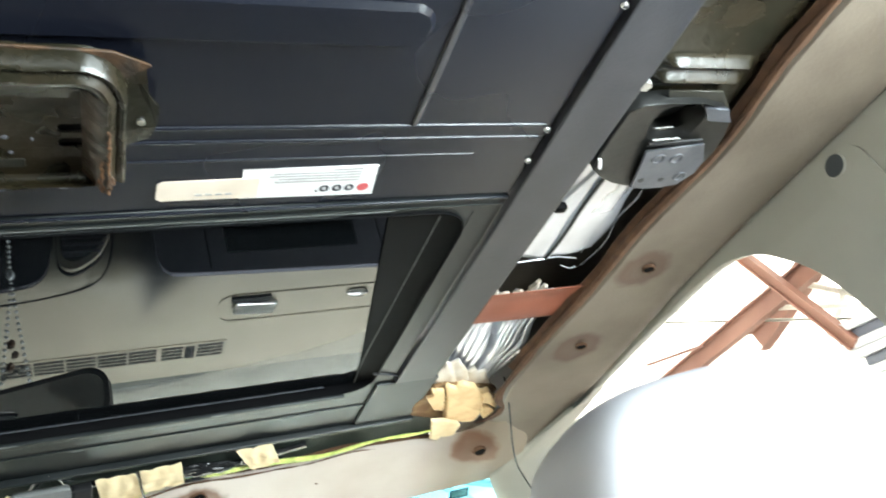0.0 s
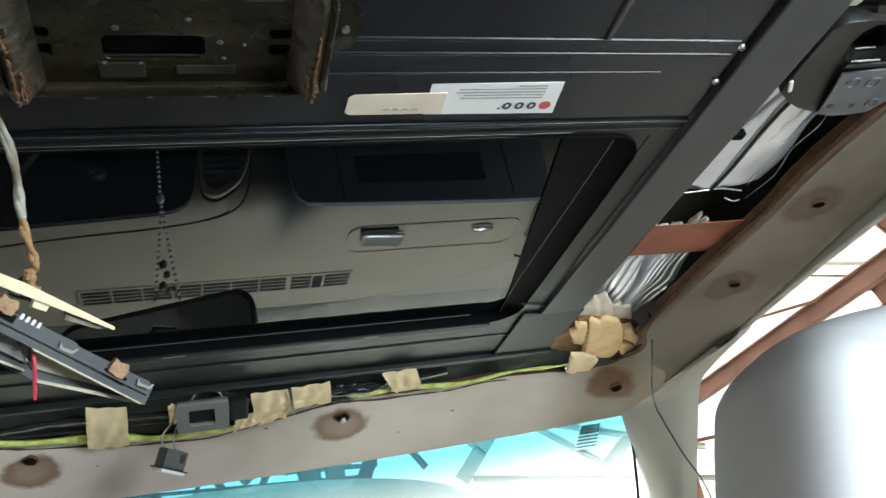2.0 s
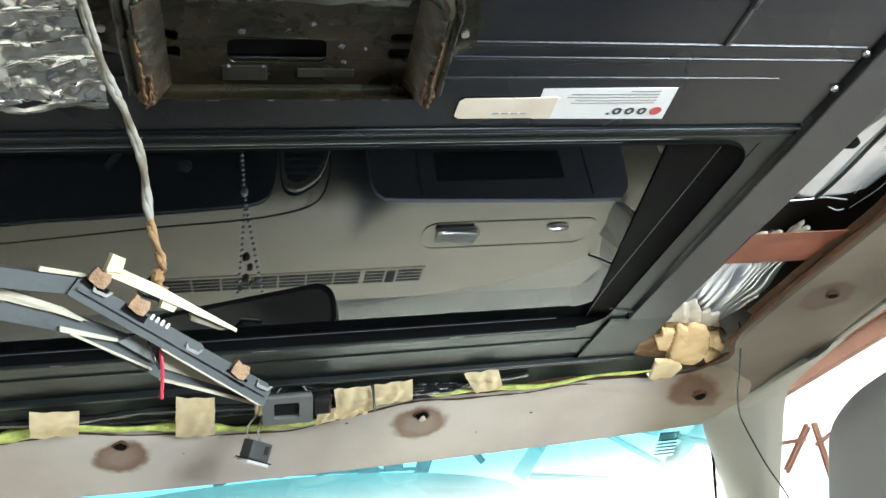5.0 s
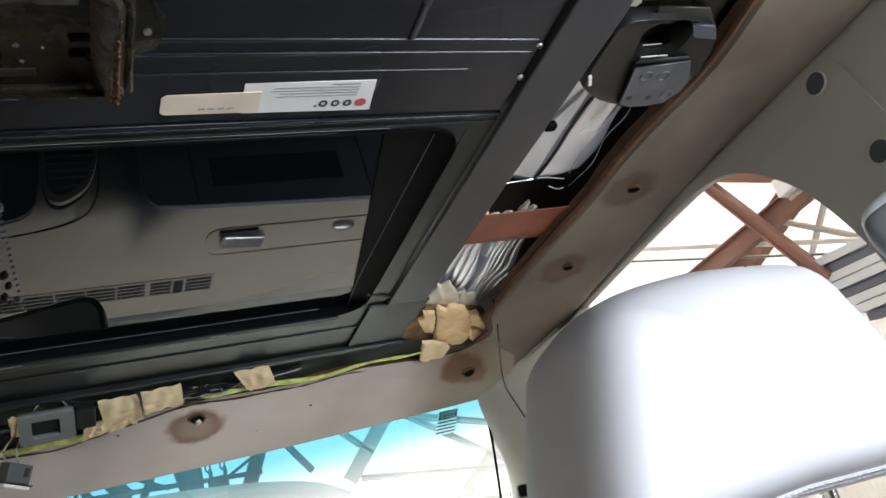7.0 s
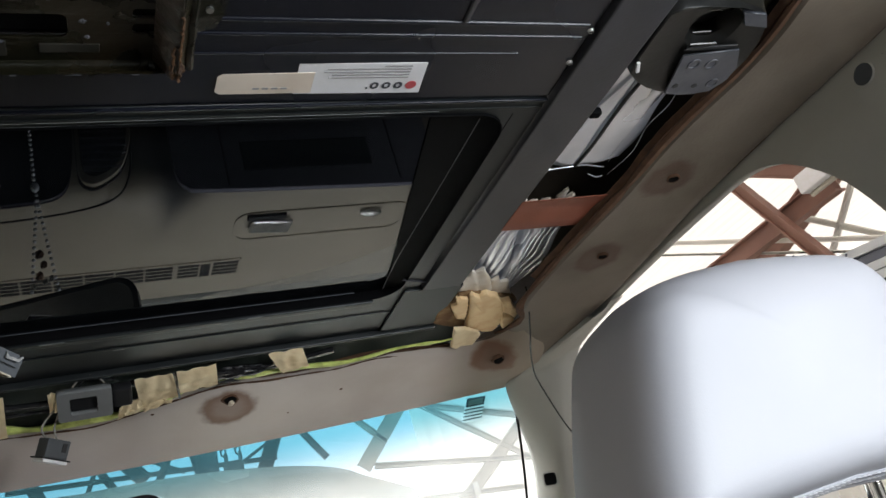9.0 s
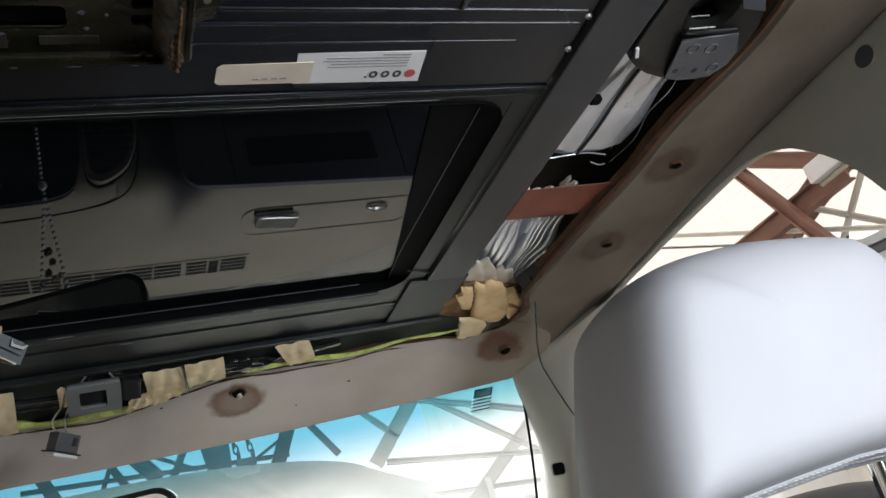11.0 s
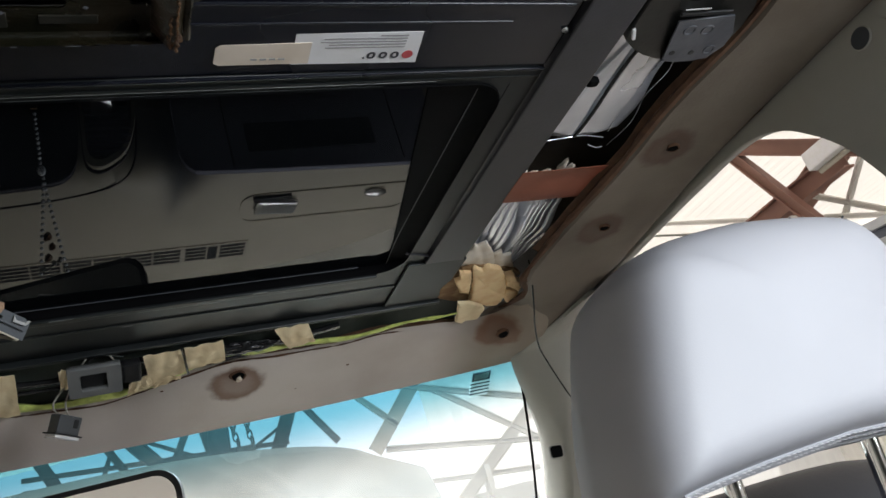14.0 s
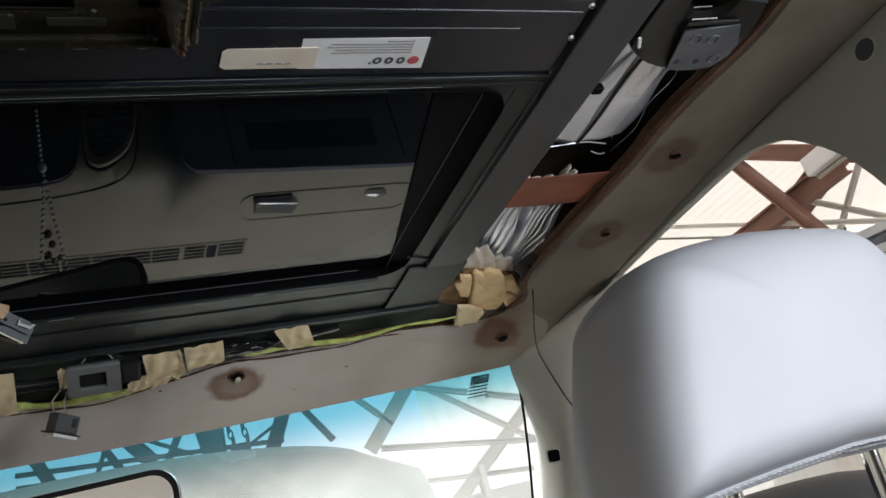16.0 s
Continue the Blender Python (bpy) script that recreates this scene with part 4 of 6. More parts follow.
for side in (1, -1):
    a, b = sorted((side * 0.351, side * 0.3965))
    part("guide_rail", boxed(a, b, -0.60, 0.688, -0.005, 0.020, 0.0015), "rail", cassette)
    a, b = sorted((side * 0.332, side * 0.402))
    part("corner_plate", boxed(a, b, 0.690, 0.795, -0.0035, 0.0, 0.0012), "frame", cassette)
    a, b = sorted((side * 0.348, side * 0.4))
    part("seam_bead", bead_line((side * 0.322, 0.664, 0), (side * 0.399, 0.690, -0.003), 0.0012, 0.0016), "rail", cassette)
    for y in (0.288, 0.321, 0.18, 0.06):
        sc = part("screw", disc(bmesh.new(), (side * 0.3465, y + 0.003, -0.0005), 0.0026, 0.0016, 12, taper=0.7), "steel", cassette)
        part("screw_slot", boxed(side * 0.3465 - 0.0020, side * 0.3465 + 0.0020, y + 0.0025, y + 0.0035, -0.0027, -0.0023), "black", sc)
    part("rail_nut", disc(bmesh.new(), (side * 0.398, 0.245, 0.0), 0.0045, 0.005, 6), "steel", cassette)

rnd = random.Random(7)
for k in range(9):
    x = -0.27 + 0.062 * k + 0.02 * rnd.random()
    w = 0.008 + 0.03 * rnd.random()
    y, z = ((0.7116, -0.0044), (0.7038, -0.0044), (0.7455, -0.0018))[k % 3]
    part("paint_wear", boxed(x, x + w, y - 0.0002, y + 0.0002, z - 0.0003, z + 0.0003), "grey_plastic", cassette, "pale worn edge")
seal = thing("sunroof_seal", "black rubber seal wall round the sunroof glass", "seal", (0, 0.55, 0.0))
inner = [Vector((x * 0.998, 0.544 + (y - 0.544) * 0.997, 0)) for x, y in OPENING]
part("seal_wall", loft(bmesh.new(), [[p + Vector((0, 0, -0.002)) for p in inner], [p * 1.0 + Vector((0, 0, 0.006)) for p in inner], [Vector((p.x * 1.006, 0.544 + (p.y - 0.544) * 1.01, 0.010)) for p in inner]], close=True), "rubber", seal, "", True)
edge_x = lambda y: 0.3065 + 0.006 * max(0.0, (y - 0.62) / 0.1) ** 1.6
ys = [0.3835 + 0.0157 * k for k in range(21)]
part("seal_skirt", loft(bmesh.new(), [[Vector((0.3268, y, -0.0004)), Vector((0.324, y, 0.003)), Vector((edge_x(y) + 0.001, y, 0.0078))] for y in ys]), "rubber", seal, "", True)
part("sealant_bead", tube(bmesh.new(), [Vector((edge_x(y) + 0.0008, y, 0.0072)) for y in ys[1:]], 0.0004, 6), "grey_plastic", seal, "pale worn line")
part("sealant_bead", tube(bmesh.new(), [Vector((-0.28 + 0.04 * k, 0.7012, 0.0082)) for k in range(15)], 0.0005, 6), "plate", seal, "pale worn line")

pane = thing("sunroof_glass", "closed dark tinted sunroof glass mirroring the dashboard", "sunroof glass", (0, 0.55, 0.02))
part("glass", boxed(-0.335, 0.335, 0.366, 0.712, 0.0090, 0.0140, 0.001), "sunglass", pane)
# Tapered black strip painting in the seal's reflection on the glass.
part("seal_reflection", plate([(0.262, 0.380), (0.331, 0.380), (0.331, 0.706), (0.316, 0.706)], [], 0.0006, lambda u, v, w: Vector((u, v, 0.0080 + w))), "rubber", pane, "black strip standing for the seal reflection")


# ---- labels on the tray ----
label = thing("tray_label", "white printed label with a red dot on the tray", "label", (0.19, 0.34, 0))
part("paper", plate([(0.1487, 0.3250), (0.2357, 0.3240), (0.2385, 0.3550), (0.1495, 0.3540)], [], 0.0005, lambda u, v, w: Vector((u, v, -0.00035 + w))), "white", label)
part("red_dot", disc(bmesh.new(), (0.2300, 0.3465, -0.0006), 0.0040, 0.0003, 20), "ink_red", label)
for k, (x, w) in enumerate(((0.2205, 0.0062), (0.2120, 0.0062), (0.2035, 0.0062))):
    bm = bmesh.new()
    out, inn = rounded(x - w / 2, x + w / 2, 0.3430, 0.3500, 0.0030, 4), rounded(x - w / 2 + 0.0019, x + w / 2 - 0.0019, 0.3449, 0.3481, 0.0011, 4)
    loft(bm, [[Vector((a, b, -0.0009)) for a, b in out], [Vector((a, b, -0.0009)) for a, b in inn]], close=True)
    part("mark", bm, "ink", label)
part("mark", disc(bmesh.new(), (0.1985, 0.3492, -0.0006), 0.0009, 0.0003, 10), "ink", label)
for k, x0 in enumerate((0.206, 0.168, 0.166, 0.172, 0.170)):
    part("print_line", boxed(x0, 0.2255, 0.3265 + 0.0028 * k, 0.3276 + 0.0028 * k, -0.0009, -0.0006), "ink_pale", label)
label2 = thing("date_label", "aged cream label stuck half under the white one", "label", (0.12, 0.345, 0))
part("paper", plate([(0.0995 + 0.003, 0.3335), (0.1600, 0.3325), (0.1605, 0.3525), (0.0990 + 0.003, 0.3525), (0.0990, 0.3500), (0.0994, 0.3360)], [], 0.0005, lambda u, v, w: Vector((u, v, -0.0010 + w))), "cream_label", label2)
for k in range(4):
    part("print_bar", boxed(0.122 + 0.006 * k, 0.126 + 0.006 * k, 0.3465, 0.3480, -0.0016, -0.0013), "ink_pale", label2)


# ---- motor bracket in the middle of the roof ----
br = thing("motor_bracket", "rusty olive folded steel sunroof motor bracket", "bracket", (0, 0.25, 0))
slots = [rounded(-0.031, 0.017, 0.2715, 0.2885, 0.004, 3)]
for x0, x1 in ((-0.061, -0.053), (0.048, 0.060)):
    slots += [rounded(x0, x1, 0.2665, 0.2735, 0.002, 3), rounded(x0, x1, 0.2775, 0.2850, 0.002, 3)]
part("web", plate([(-0.066, 0.232), (0.066, 0.232), (0.070, 0.307), (-0.070, 0.307)], slots, 0.002, lambda u, v, w: Vector((u, v, -0.0125 + w + 0.0006 * noise.noise(Vector((u * 60, v * 60, 0)))))), "bracket", br)
# Black sheet standing in for the shade seen through the slots.
part("slot_shade", boxed(-0.064, 0.064, 0.262, 0.292, -0.0045, -0.0035), "dark_hole", br, "black sheet for the shade behind the slots")


def bracket_rim():
    """The doubled pressed rim that runs round both sides and the back of the bracket."""
    R, X, YB = 0.017, 0.0705, 0.2255
    line = [((X, 0.303 - 0.004 * k), (1, 0), 0.0) for k in range(16)]
    line += [((X - R + R * math.cos(a), YB + R - R * math.sin(a)), (math.cos(a), -math.sin(a)), math.sin(a)) for a in (radians(9 * k) for k in range(11))]
    line += [((X - R - (X - R) * k / 12, YB), (0, -1), 1.0) for k in range(1, 13)]
    line += [((-x, y), (-nx, ny), b) for (x, y), (nx, ny), b in line[-2::-1]]
    rings = []
    for i, ((x, y), (nx, ny), back) in enumerate(line):
        w = 0.0007 * noise.noise(Vector((x * 90, y * 90, 3)))
        front = max(0.0, (y - 0.285) / 0.018)
        rough_z = 0.0022 * front * noise.noise(Vector((y * 300, x, 5)))
        prof = [(-0.010 - 0.013 * back, -0.0130), (-0.006 - 0.004 * back, -0.0185), (-0.0028, -0.0245), (-0.001, -0.0259), (0.0008, -0.0259), (0.0026, -0.0240), (0.0040, -0.0226), (0.0056, -0.0238), (0.0070, -0.0240), (0.0084, -0.0222), (0.0098, -0.0120 - 0.002 * back), (0.0104, -0.003 - 0.008 * back)]
        rings.append([Vector((x + nx * (d + w), y + ny * (d + w), z + rough_z + w)) for d, z in prof])
    return thicken(loft(bmesh.new(), rings), 0.0008)


part("rim", bracket_rim(), "bracket", br, "doubled olive pressed rim", True)
part("back_flange", plate([(-0.0905, 0.2255), (-0.073, 0.2165), (0.0, 0.2125), (0.073, 0.2165), (0.0905, 0.2255), (0.080, 0.2330), (-0.080, 0.2330)], [], 0.0016, lambda u, v, w: Vector((u, v, -0.0135 + w + 0.02 * max(0.0, abs(u) - 0.075)))), "rust", br, "brown rusted back flange")
for side in (1, -1):
    rings = []
    for k in range(34):
        y = 0.238 + 0.067 * k / 33
        j = 0.0026 * noise.noise(Vector((y * 130, side, 0)))
        low = -0.0252 + 1.2 * j - 0.0022 * max(0.0, (y - 0.285) / 0.02)
        rings.append([Vector((side * 0.0588, y, -0.0138)), Vector((side * (0.0630 + 0.4 * j), y, -0.0205 + 0.5 * j)), Vector((side * (0.0668 + 0.4 * j), y, low)), Vector((side * (0.0700 + 0.3 * j), y, low - 0.0014)), Vector((side * 0.0715, y, low + 0.0015)), Vector((side * 0.0640, y, -0.0130))])
    fl = part("flange", loft(bmesh.new(), rings, close=True, caps=True), "flange", br, "flaking rusty flange", True)
    for m, seed in ((0, 5), (1, 9)):
        part("rust_lip", tube(bmesh.new(), [r[2 + m] + Vector((side * (0.0006 + 0.0022 * noise.noise(Vector((r[2].y * 420, seed, 0)))), 0, -0.0003)) for r in rings[(10 if m else 22):]], 0.0008, 6, 1.0, 0.9, seed), "rust_bright", fl, "bright ragged rust edge", True)
    part("rust_lip", lump((side * 0.0695, 0.2985, -0.0262), (0.0036, 0.0055, 0.0022), 3.0 + side, rough=0.6), "rust_bright", fl, "bright ragged rust edge", True)
    ear_line = [(0.0790, 0.2260), (0.0890, 0.2310), (0.0905, 0.2510), (0.0965, 0.2610), (0.0957, 0.2750), (0.0920, 0.2860), (0.0810, 0.2910), (0.0785, 0.2800)]
    tab = part("tab", plate([(side * x, y) for x, y in ear_line], [], 0.0022, lambda u, v, w: Vector((u, v, -0.0060 + w - 0.0015 * math.sin((v - 0.23) * 50)))), "bracket", br, "folded olive ear")
    part("tab_screw", disc(bmesh.new(), (side * 0.0875, 0.2712, -0.0078), 0.0022, 0.0016, 8), "steel", tab, "bright screw head")
part("front_edge", grid(bmesh.new(), lambda u, v: Vector((-0.070 + 0.140 * u, 0.3045 + 0.0030 * math.sin(math.pi * min(1.0, v * 1.15)), -0.0125 - 0.0115 * v - 0.0014 * noise.noise(Vector((u * 24, 0, 0))) * v)), 60, 6), "bracket", br, "", True)
for x, w in ((-0.042, 0.006), (-0.012, 0.003), (0.014, 0.008), (0.047, 0.004)):
    part("paint_chip", boxed(x, x + w, 0.3050, 0.3054, -0.0242, -0.0238), "plate", br, "pale chipped edge")
for x0, x1, y0, y1 in ((-0.034, -0.012, 0.2905, 0.3015), (0.003, 0.032, 0.2925, 0.2990)):
    part("pad", boxed(x0, x1, y0, y1, -0.0142, -0.0130, 0.0006), "olive_grey", br, "scuffed raised pad")
for x, y, r in ((-0.024, 0.2660, 0.0022), (0.009, 0.2600, 0.0020), (0.024, 0.2755, 0.0020), (-0.031, 0.2905, 0.0013), (-0.014, 0.2905, 0.0012), (0.026, 0.2870, 0.0016), (0.036, 0.2770, 0.0010)):
    part("rivet", lump((x, y, -0.0140), (r * 0.8, r * 0.6, 0.0010), x * 90, rough=0.5), "plate", br, "bright torn rivet", True)

foil_l = thing("roof_foil", "crumpled silver insulation foil beside the motor bracket", "foil", (-0.16, 0.27, 0))


def foil_fn(x0, x1, y0, y1, z, amp, seed, ridge=(0, 0)):
    def fn(u, v):
        x, y = x0 + (x1 - x0) * u, y0 + (y1 - y0) * v
        p = Vector((x * 16 + seed, y * 46 + 6 * x, seed))
        h = amp * (abs(noise.noise(p)) * 1.3 + 0.8 * abs(noise.noise(p * 2.3)) + 0.45 * abs(noise.noise(p * 5.1)) - 0.6)
        return Vector((x, y, z + h + ridge[0] * math.sin(u * math.pi * 2 * ridge[1])))
    return fn


part("sheet", thicken(grid(bmesh.new(), foil_fn(-0.30, -0.092, 0.12, 0.328, -0.008, 0.007, 3.1), 140, 140), 0.0004), "foil", foil_l, "", True)


part("folded_edge", tube(bmesh.new(), [Vector((-0.30 + 0.008 * i, 0.3275 + 0.002 * math.sin(i * 1.3), -0.010 + 0.002 * math.sin(i * 0.8))) for i in range(27)], 0.0016, 6, 1.0, 0.8, 6), "foil", foil_l, "bright folded edge", True)


# ---- between the cassette and the roof side ----
def rear_foil(u, v):
    x, y = 0.398 + 0.092 * u, 0.318 + 0.168 * v
    fold = -0.004 * (x - 0.438) / 0.045 if x < 0.438 else 0.07 * (x - 0.438)
    edge = 0.010 * math.sin(y * 60) * max(0.0, u - 0.8)
    return Vector((x + 0.002 * math.sin(y * 45) + edge, y + 0.004 * u * v, 0.010 + fold + 0.006 * math.exp(-((x - 0.438) / 0.0025) ** 2) - 0.0022 * math.exp(-((x - 0.418 - 0.010 * math.sin(y * 24)) / 0.003) ** 2) + 0.0016 * noise.noise(Vector((x * 60, y * 22, 6.2))) + 0.005 * max(0.0, v - 0.94) / 0.06 + 0.003 * max(0.0, u - 0.82) / 0.18))


def front_foil(u, v):
    y = 0.542 + 0.220 * v + 0.003 * noise.noise(Vector((u * 6, 3, 1))) * (1 - v)
    x = 0.400 + 0.012 * v + (0.088 - 0.004 * math.sin(v * 9)) * u
    way = u * 11.0 + 0.35 * math.sin(y * 38) + 0.5 * noise.noise(Vector((x * 30, y * 22, 2)))
    pleat = (1 - abs(math.sin(math.pi * way))) ** 4
    soft = 0.3 if 0.60 < u < 0.86 else 1.0
    valley = 0.016 * math.exp(-((u - 0.50 - 0.04 * math.sin(y * 50)) / 0.045) ** 2)
    cross = 0.004 * math.exp(-((y - 0.590 - 0.008 * u) / 0.0025) ** 2)
    return Vector((x + 0.003 * math.sin(y * 45 + 1.7), y, 0.008 + (valley + 0.0085 * pleat * soft) * min(1.0, v / 0.10) + cross + 0.003 * math.sin(u * 9 + 0.5 * math.sin(y * 40)) + 0.0009 * noise.noise(Vector((x * 70, y * 30, 1.7)))))


for fn, y in ((front_foil, 0.61), (rear_foil, 0.40)):
    fo = thing("side_foil", "crinkled silver foil strip laid between guide rail and roof rail", "foil", (0.44, y, 0.01), "foil strips")
    part("sheet", thicken(grid(bmesh.new(), fn, 160, 80), 0.0004), "side_foil", fo, "", True)
    for k, (x, w, l) in enumerate(((0.405, 0.006, 0.012), (0.416, 0.008, 0.008), (0.431, 0.007, 0.010), (0.446, 0.006, 0.026), (0.456, 0.007, 0.016)) if y > 0.5 else ()):
        part("tuft", torn([(x, 0.543, 0.008), (x - 0.002, 0.540 - l * 0.5, 0.007), (x + w * 0.3, 0.538 - l, 0.006), (x + w * 0.6, 0.539 - l * 0.6, 0.0075), (x + w, 0.539 - l * 0.8, 0.007), (x + w * 1.2, 0.543, 0.008)], 0.001, 0.0012, 31.0 + k, 0.0012), "cuff", fo, "white torn tuft", True)
    if y < 0.5:
        # Black tube that paints the shade of the foil's crease.
        part("seam", tube(bmesh.new(), [Vector((0.438 + 0.002 * math.sin((0.36 + 0.012 * k) * 45), 0.36 + 0.012 * k, 0.0090)) for k in range(11)], 0.0016, 6), "black", fo, "black line for the shade in the fold")
        part("torn_edge", tube(bmesh.new(), smoothed([(0.404, 0.486, 0.010), (0.418, 0.484, 0.010), (0.436, 0.480, 0.009), (0.452, 0.482, 0.011), (0.477, 0.489, 0.012)], 6), 0.0006, 6), "side_foil", fo, "bright torn edge", True)
        part("torn_edge", tube(bmesh.new(), smoothed([(0.488, 0.372, 0.014), (0.491, 0.395, 0.012), (0.486, 0.424, 0.011), (0.494, 0.452, 0.012), (0.495, 0.470, 0.011), (0.490, 0.503, 0.012)], 6), 0.00026, 6, 1.0, 1.0, 4), "side_foil", fo, "bright torn edge", True)
        part("torn_edge", tube(bmesh.new(), smoothed([(0.470, 0.384, 0.014), (0.476, 0.412, 0.013), (0.473, 0.440, 0.013), (0.478, 0.480, 0.012)], 6), 0.00026, 6, 1.0, 1.0, 7), "side_foil", fo, "bright torn edge", True)
        part("torn_edge", tube(bmesh.new(), smoothed([(0.466, 0.500, 0.012), (0.476, 0.503, 0.010), (0.485, 0.505, 0.012)], 6), 0.0006, 6), "side_foil", fo, "bright torn edge", True)
        part("retaining_tab", boxed(0.402, 0.412, 0.386, 0.394, -0.001, 0.006, 0.002), "rubber", fo, "small black tab")

red = thing("red_tape", "brick red tape strap from guide rail to roof rail", "tape", (0.45, 0.55, 0))
part("strap", thicken(grid(bmesh.new(), lambda u, v: Vector((0.394 + 0.108 * u, 0.5135 + 0.053 * v + 0.008 * u + 0.003 * u * v, -0.0055 + 0.005 * u + 0.002 * math.sin(3 * u) * math.sin(6 * v))), 16, 8), 0.0008), "red", red, "", True)

brk = thing("grab_handle_bracket", "black rounded bracket with a grey bolted plate", "bracket", (0.47, 0.33, 0.0))
CUP = [(0.405, 0.277), (0.405, 0.300), (0.406, 0.322), (0.411, 0.341), (0.424, 0.351), (0.437, 0.358), (0.453, 0.363), (0.470, 0.365), (0.487, 0.364), (0.502, 0.361), (0.512, 0.345), (0.514, 0.325), (0.510, 0.305), (0.503, 0.288), (0.490, 0.274), (0.465, 0.268), (0.433, 0.268), (0.414, 0.270)]


def cup_ring(k, z):
    out = []
    for x, y in CUP:
        a = math.atan2(y - 0.289, x - 0.458)
        r = 0.019
        hx, hy = 0.458 + r * math.cos(a), 0.289 + r * math.sin(a)
        out.append(Vector((hx + (x - hx) * k, hy + (y - hy) * k, z)))
    return out


part("cup", loft(bmesh.new(), [cup_ring(1.0, 0.008), cup_ring(0.998, -0.0035), cup_ring(0.96, -0.0046), cup_ring(0.8, -0.0035), cup_ring(0.5, -0.0020), cup_ring(0.12, -0.001), cup_ring(0.0, 0.005), cup_ring(0.0, 0.020)], close=True), "cup", brk, "", True)
part("recess", disc(bmesh.new(), (0.458, 0.289, 0.021), 0.022, 0.004, 24), "black", brk)
part("pad", plate([(0.444, 0.317), (0.493, 0.310), (0.506, 0.330), (0.508, 0.345), (0.500, 0.3595), (0.486, 0.3625), (0.470, 0.3635), (0.456, 0.3615)], [], 0.0016, lambda u, v, w: Vector((u, v, -0.0062 + w))), "plate", brk, "zinc grey plate")
part("slot", boxed(0.443, 0.491, 0.3085, 0.3125, -0.0052, -0.003, 0.001, m=Matrix.Translation((0.467, 0.31, 0)) @ Matrix.Rotation(radians(-4), 4, "Z") @ Matrix.Translation((-0.467, -0.31, 0))), "black", brk)
part("slot_lip", tube(bmesh.new(), [(0.443, 0.3065, -0.005), (0.466, 0.3045, -0.005)], 0.0010, 6), "olive", brk)
part("slot_lip", tube(bmesh.new(), [(0.440, 0.297, -0.002), (0.456, 0.2955, -0.002)], 0.0008, 6), "olive_grey", brk)
part("felt_square", plate([(0.466, 0.2705), (0.489, 0.2725), (0.500, 0.2855), (0.477, 0.2835)], [], 0.003, lambda u, v, w: Vector((u, v, -0.0055 + w))), "plate", brk, "pale grey pad")
for x, y, r in ((0.460, 0.326, 0.0056), (0.477, 0.326, 0.0056), (0.495, 0.349, 0.0056)):
    ring = [[Vector((x + rr * math.cos(a), y + rr * math.sin(a), z)) for a in (2 * math.pi * i / 16 for i in range(16))] for rr, z in ((r, -0.0069), (r * 0.95, -0.0078), (r * 0.72, -0.0076), (r * 0.66, -0.0066), (0.0001, -0.0066))]
    part("bolt", loft(bmesh.new(), ring, close=True), "plate", brk, "", True)
for x, y, r in ((0.460, 0.352, 0.0026), (0.479, 0.352, 0.0026)):
    part("bolt_hole", disc(bmesh.new(), (x, y, -0.0069), r, 0.0005, 10), "black", brk)
part("clip", boxed(-0.0060, 0.0060, -0.0013, 0.0013, -0.0010, 0.0010, 0.0004, m=Matrix.Translation((0.410, 0.330, -0.0065)) @ Matrix.Rotation(radians(62), 4, "Z")), "white", brk, "white plastic clip")

brk.location += Vector((-0.006, -0.007, 0))

rb = thing("roof_bow", "olive lacquered ribbed roof crossmember end", "roof bow", (0.46, 0.2, 0.02))


def bow_fn(u, v):
    x, y = 0.402 + 0.118 * u, -0.05 + 0.33 * v
    rib = sum(math.exp(-((y - c) / 0.004) ** 2) for c in (0.235, 0.249, 0.165, 0.150, 0.085, 0.07))
    mid = max(0.0, min(1.0, (0.078 - abs(x - 0.452) * 2) / 0.012))
    return Vector((x, y, 0.010 - 0.007 * rib * mid + 0.02 * max(0.0, u - 0.85) / 0.15))


part("pressing", thicken(grid(bmesh.new(), bow_fn, 28, 160), 0.001), "olive", rb, "", True)
part("gusset", plate([(0.427, 0.2545), (0.475, 0.2555), (0.492, 0.2715), (0.465, 0.2675), (0.434, 0.2675)], [], 0.0015, lambda u, v, w: Vector((u, v, 0.002 + w))), "olive_grey", rb, "dull grey gusset plate")


# ---- foam plug in the corner ----
plug = thing("foam_plug", "torn yellow foam plug stuffed into the roof corner", "foam", (0.46, 0.75, 0))


part("main_piece", torn([(0.418, 0.717, -0.008), (0.421, 0.712, -0.008), (0.432, 0.720, -0.008), (0.434, 0.716, -0.008), (0.439, 0.713, -0.008), (0.446, 0.718, -0.008), (0.457, 0.724, -0.008), (0.467, 0.737, -0.008), (0.475, 0.752, -0.008), (0.486, 0.775, -0.009), (0.491, 0.796, -0.012), (0.494, 0.814, -0.012), (0.492, 0.826, -0.012), (0.478, 0.824, -0.012), (0.457, 0.811, -0.012), (0.444, 0.802, -0.012), (0.439, 0.777, -0.009), (0.429, 0.743, -0.009)], 0.006, 0.0016, 2.0), "foam", plug, "", True)
part("side_piece", torn([(0.404, 0.721, -0.007), (0.408, 0.719, -0.007), (0.418, 0.721, -0.007), (0.427, 0.746, -0.007), (0.435, 0.773, -0.007), (0.438, 0.785, -0.007), (0.425, 0.778, -0.007), (0.408, 0.748, -0.007), (0.403, 0.739, -0.007), (0.409, 0.734, -0.007)], 0.005, 0.0018, 5.0), "foam", plug, "", True)
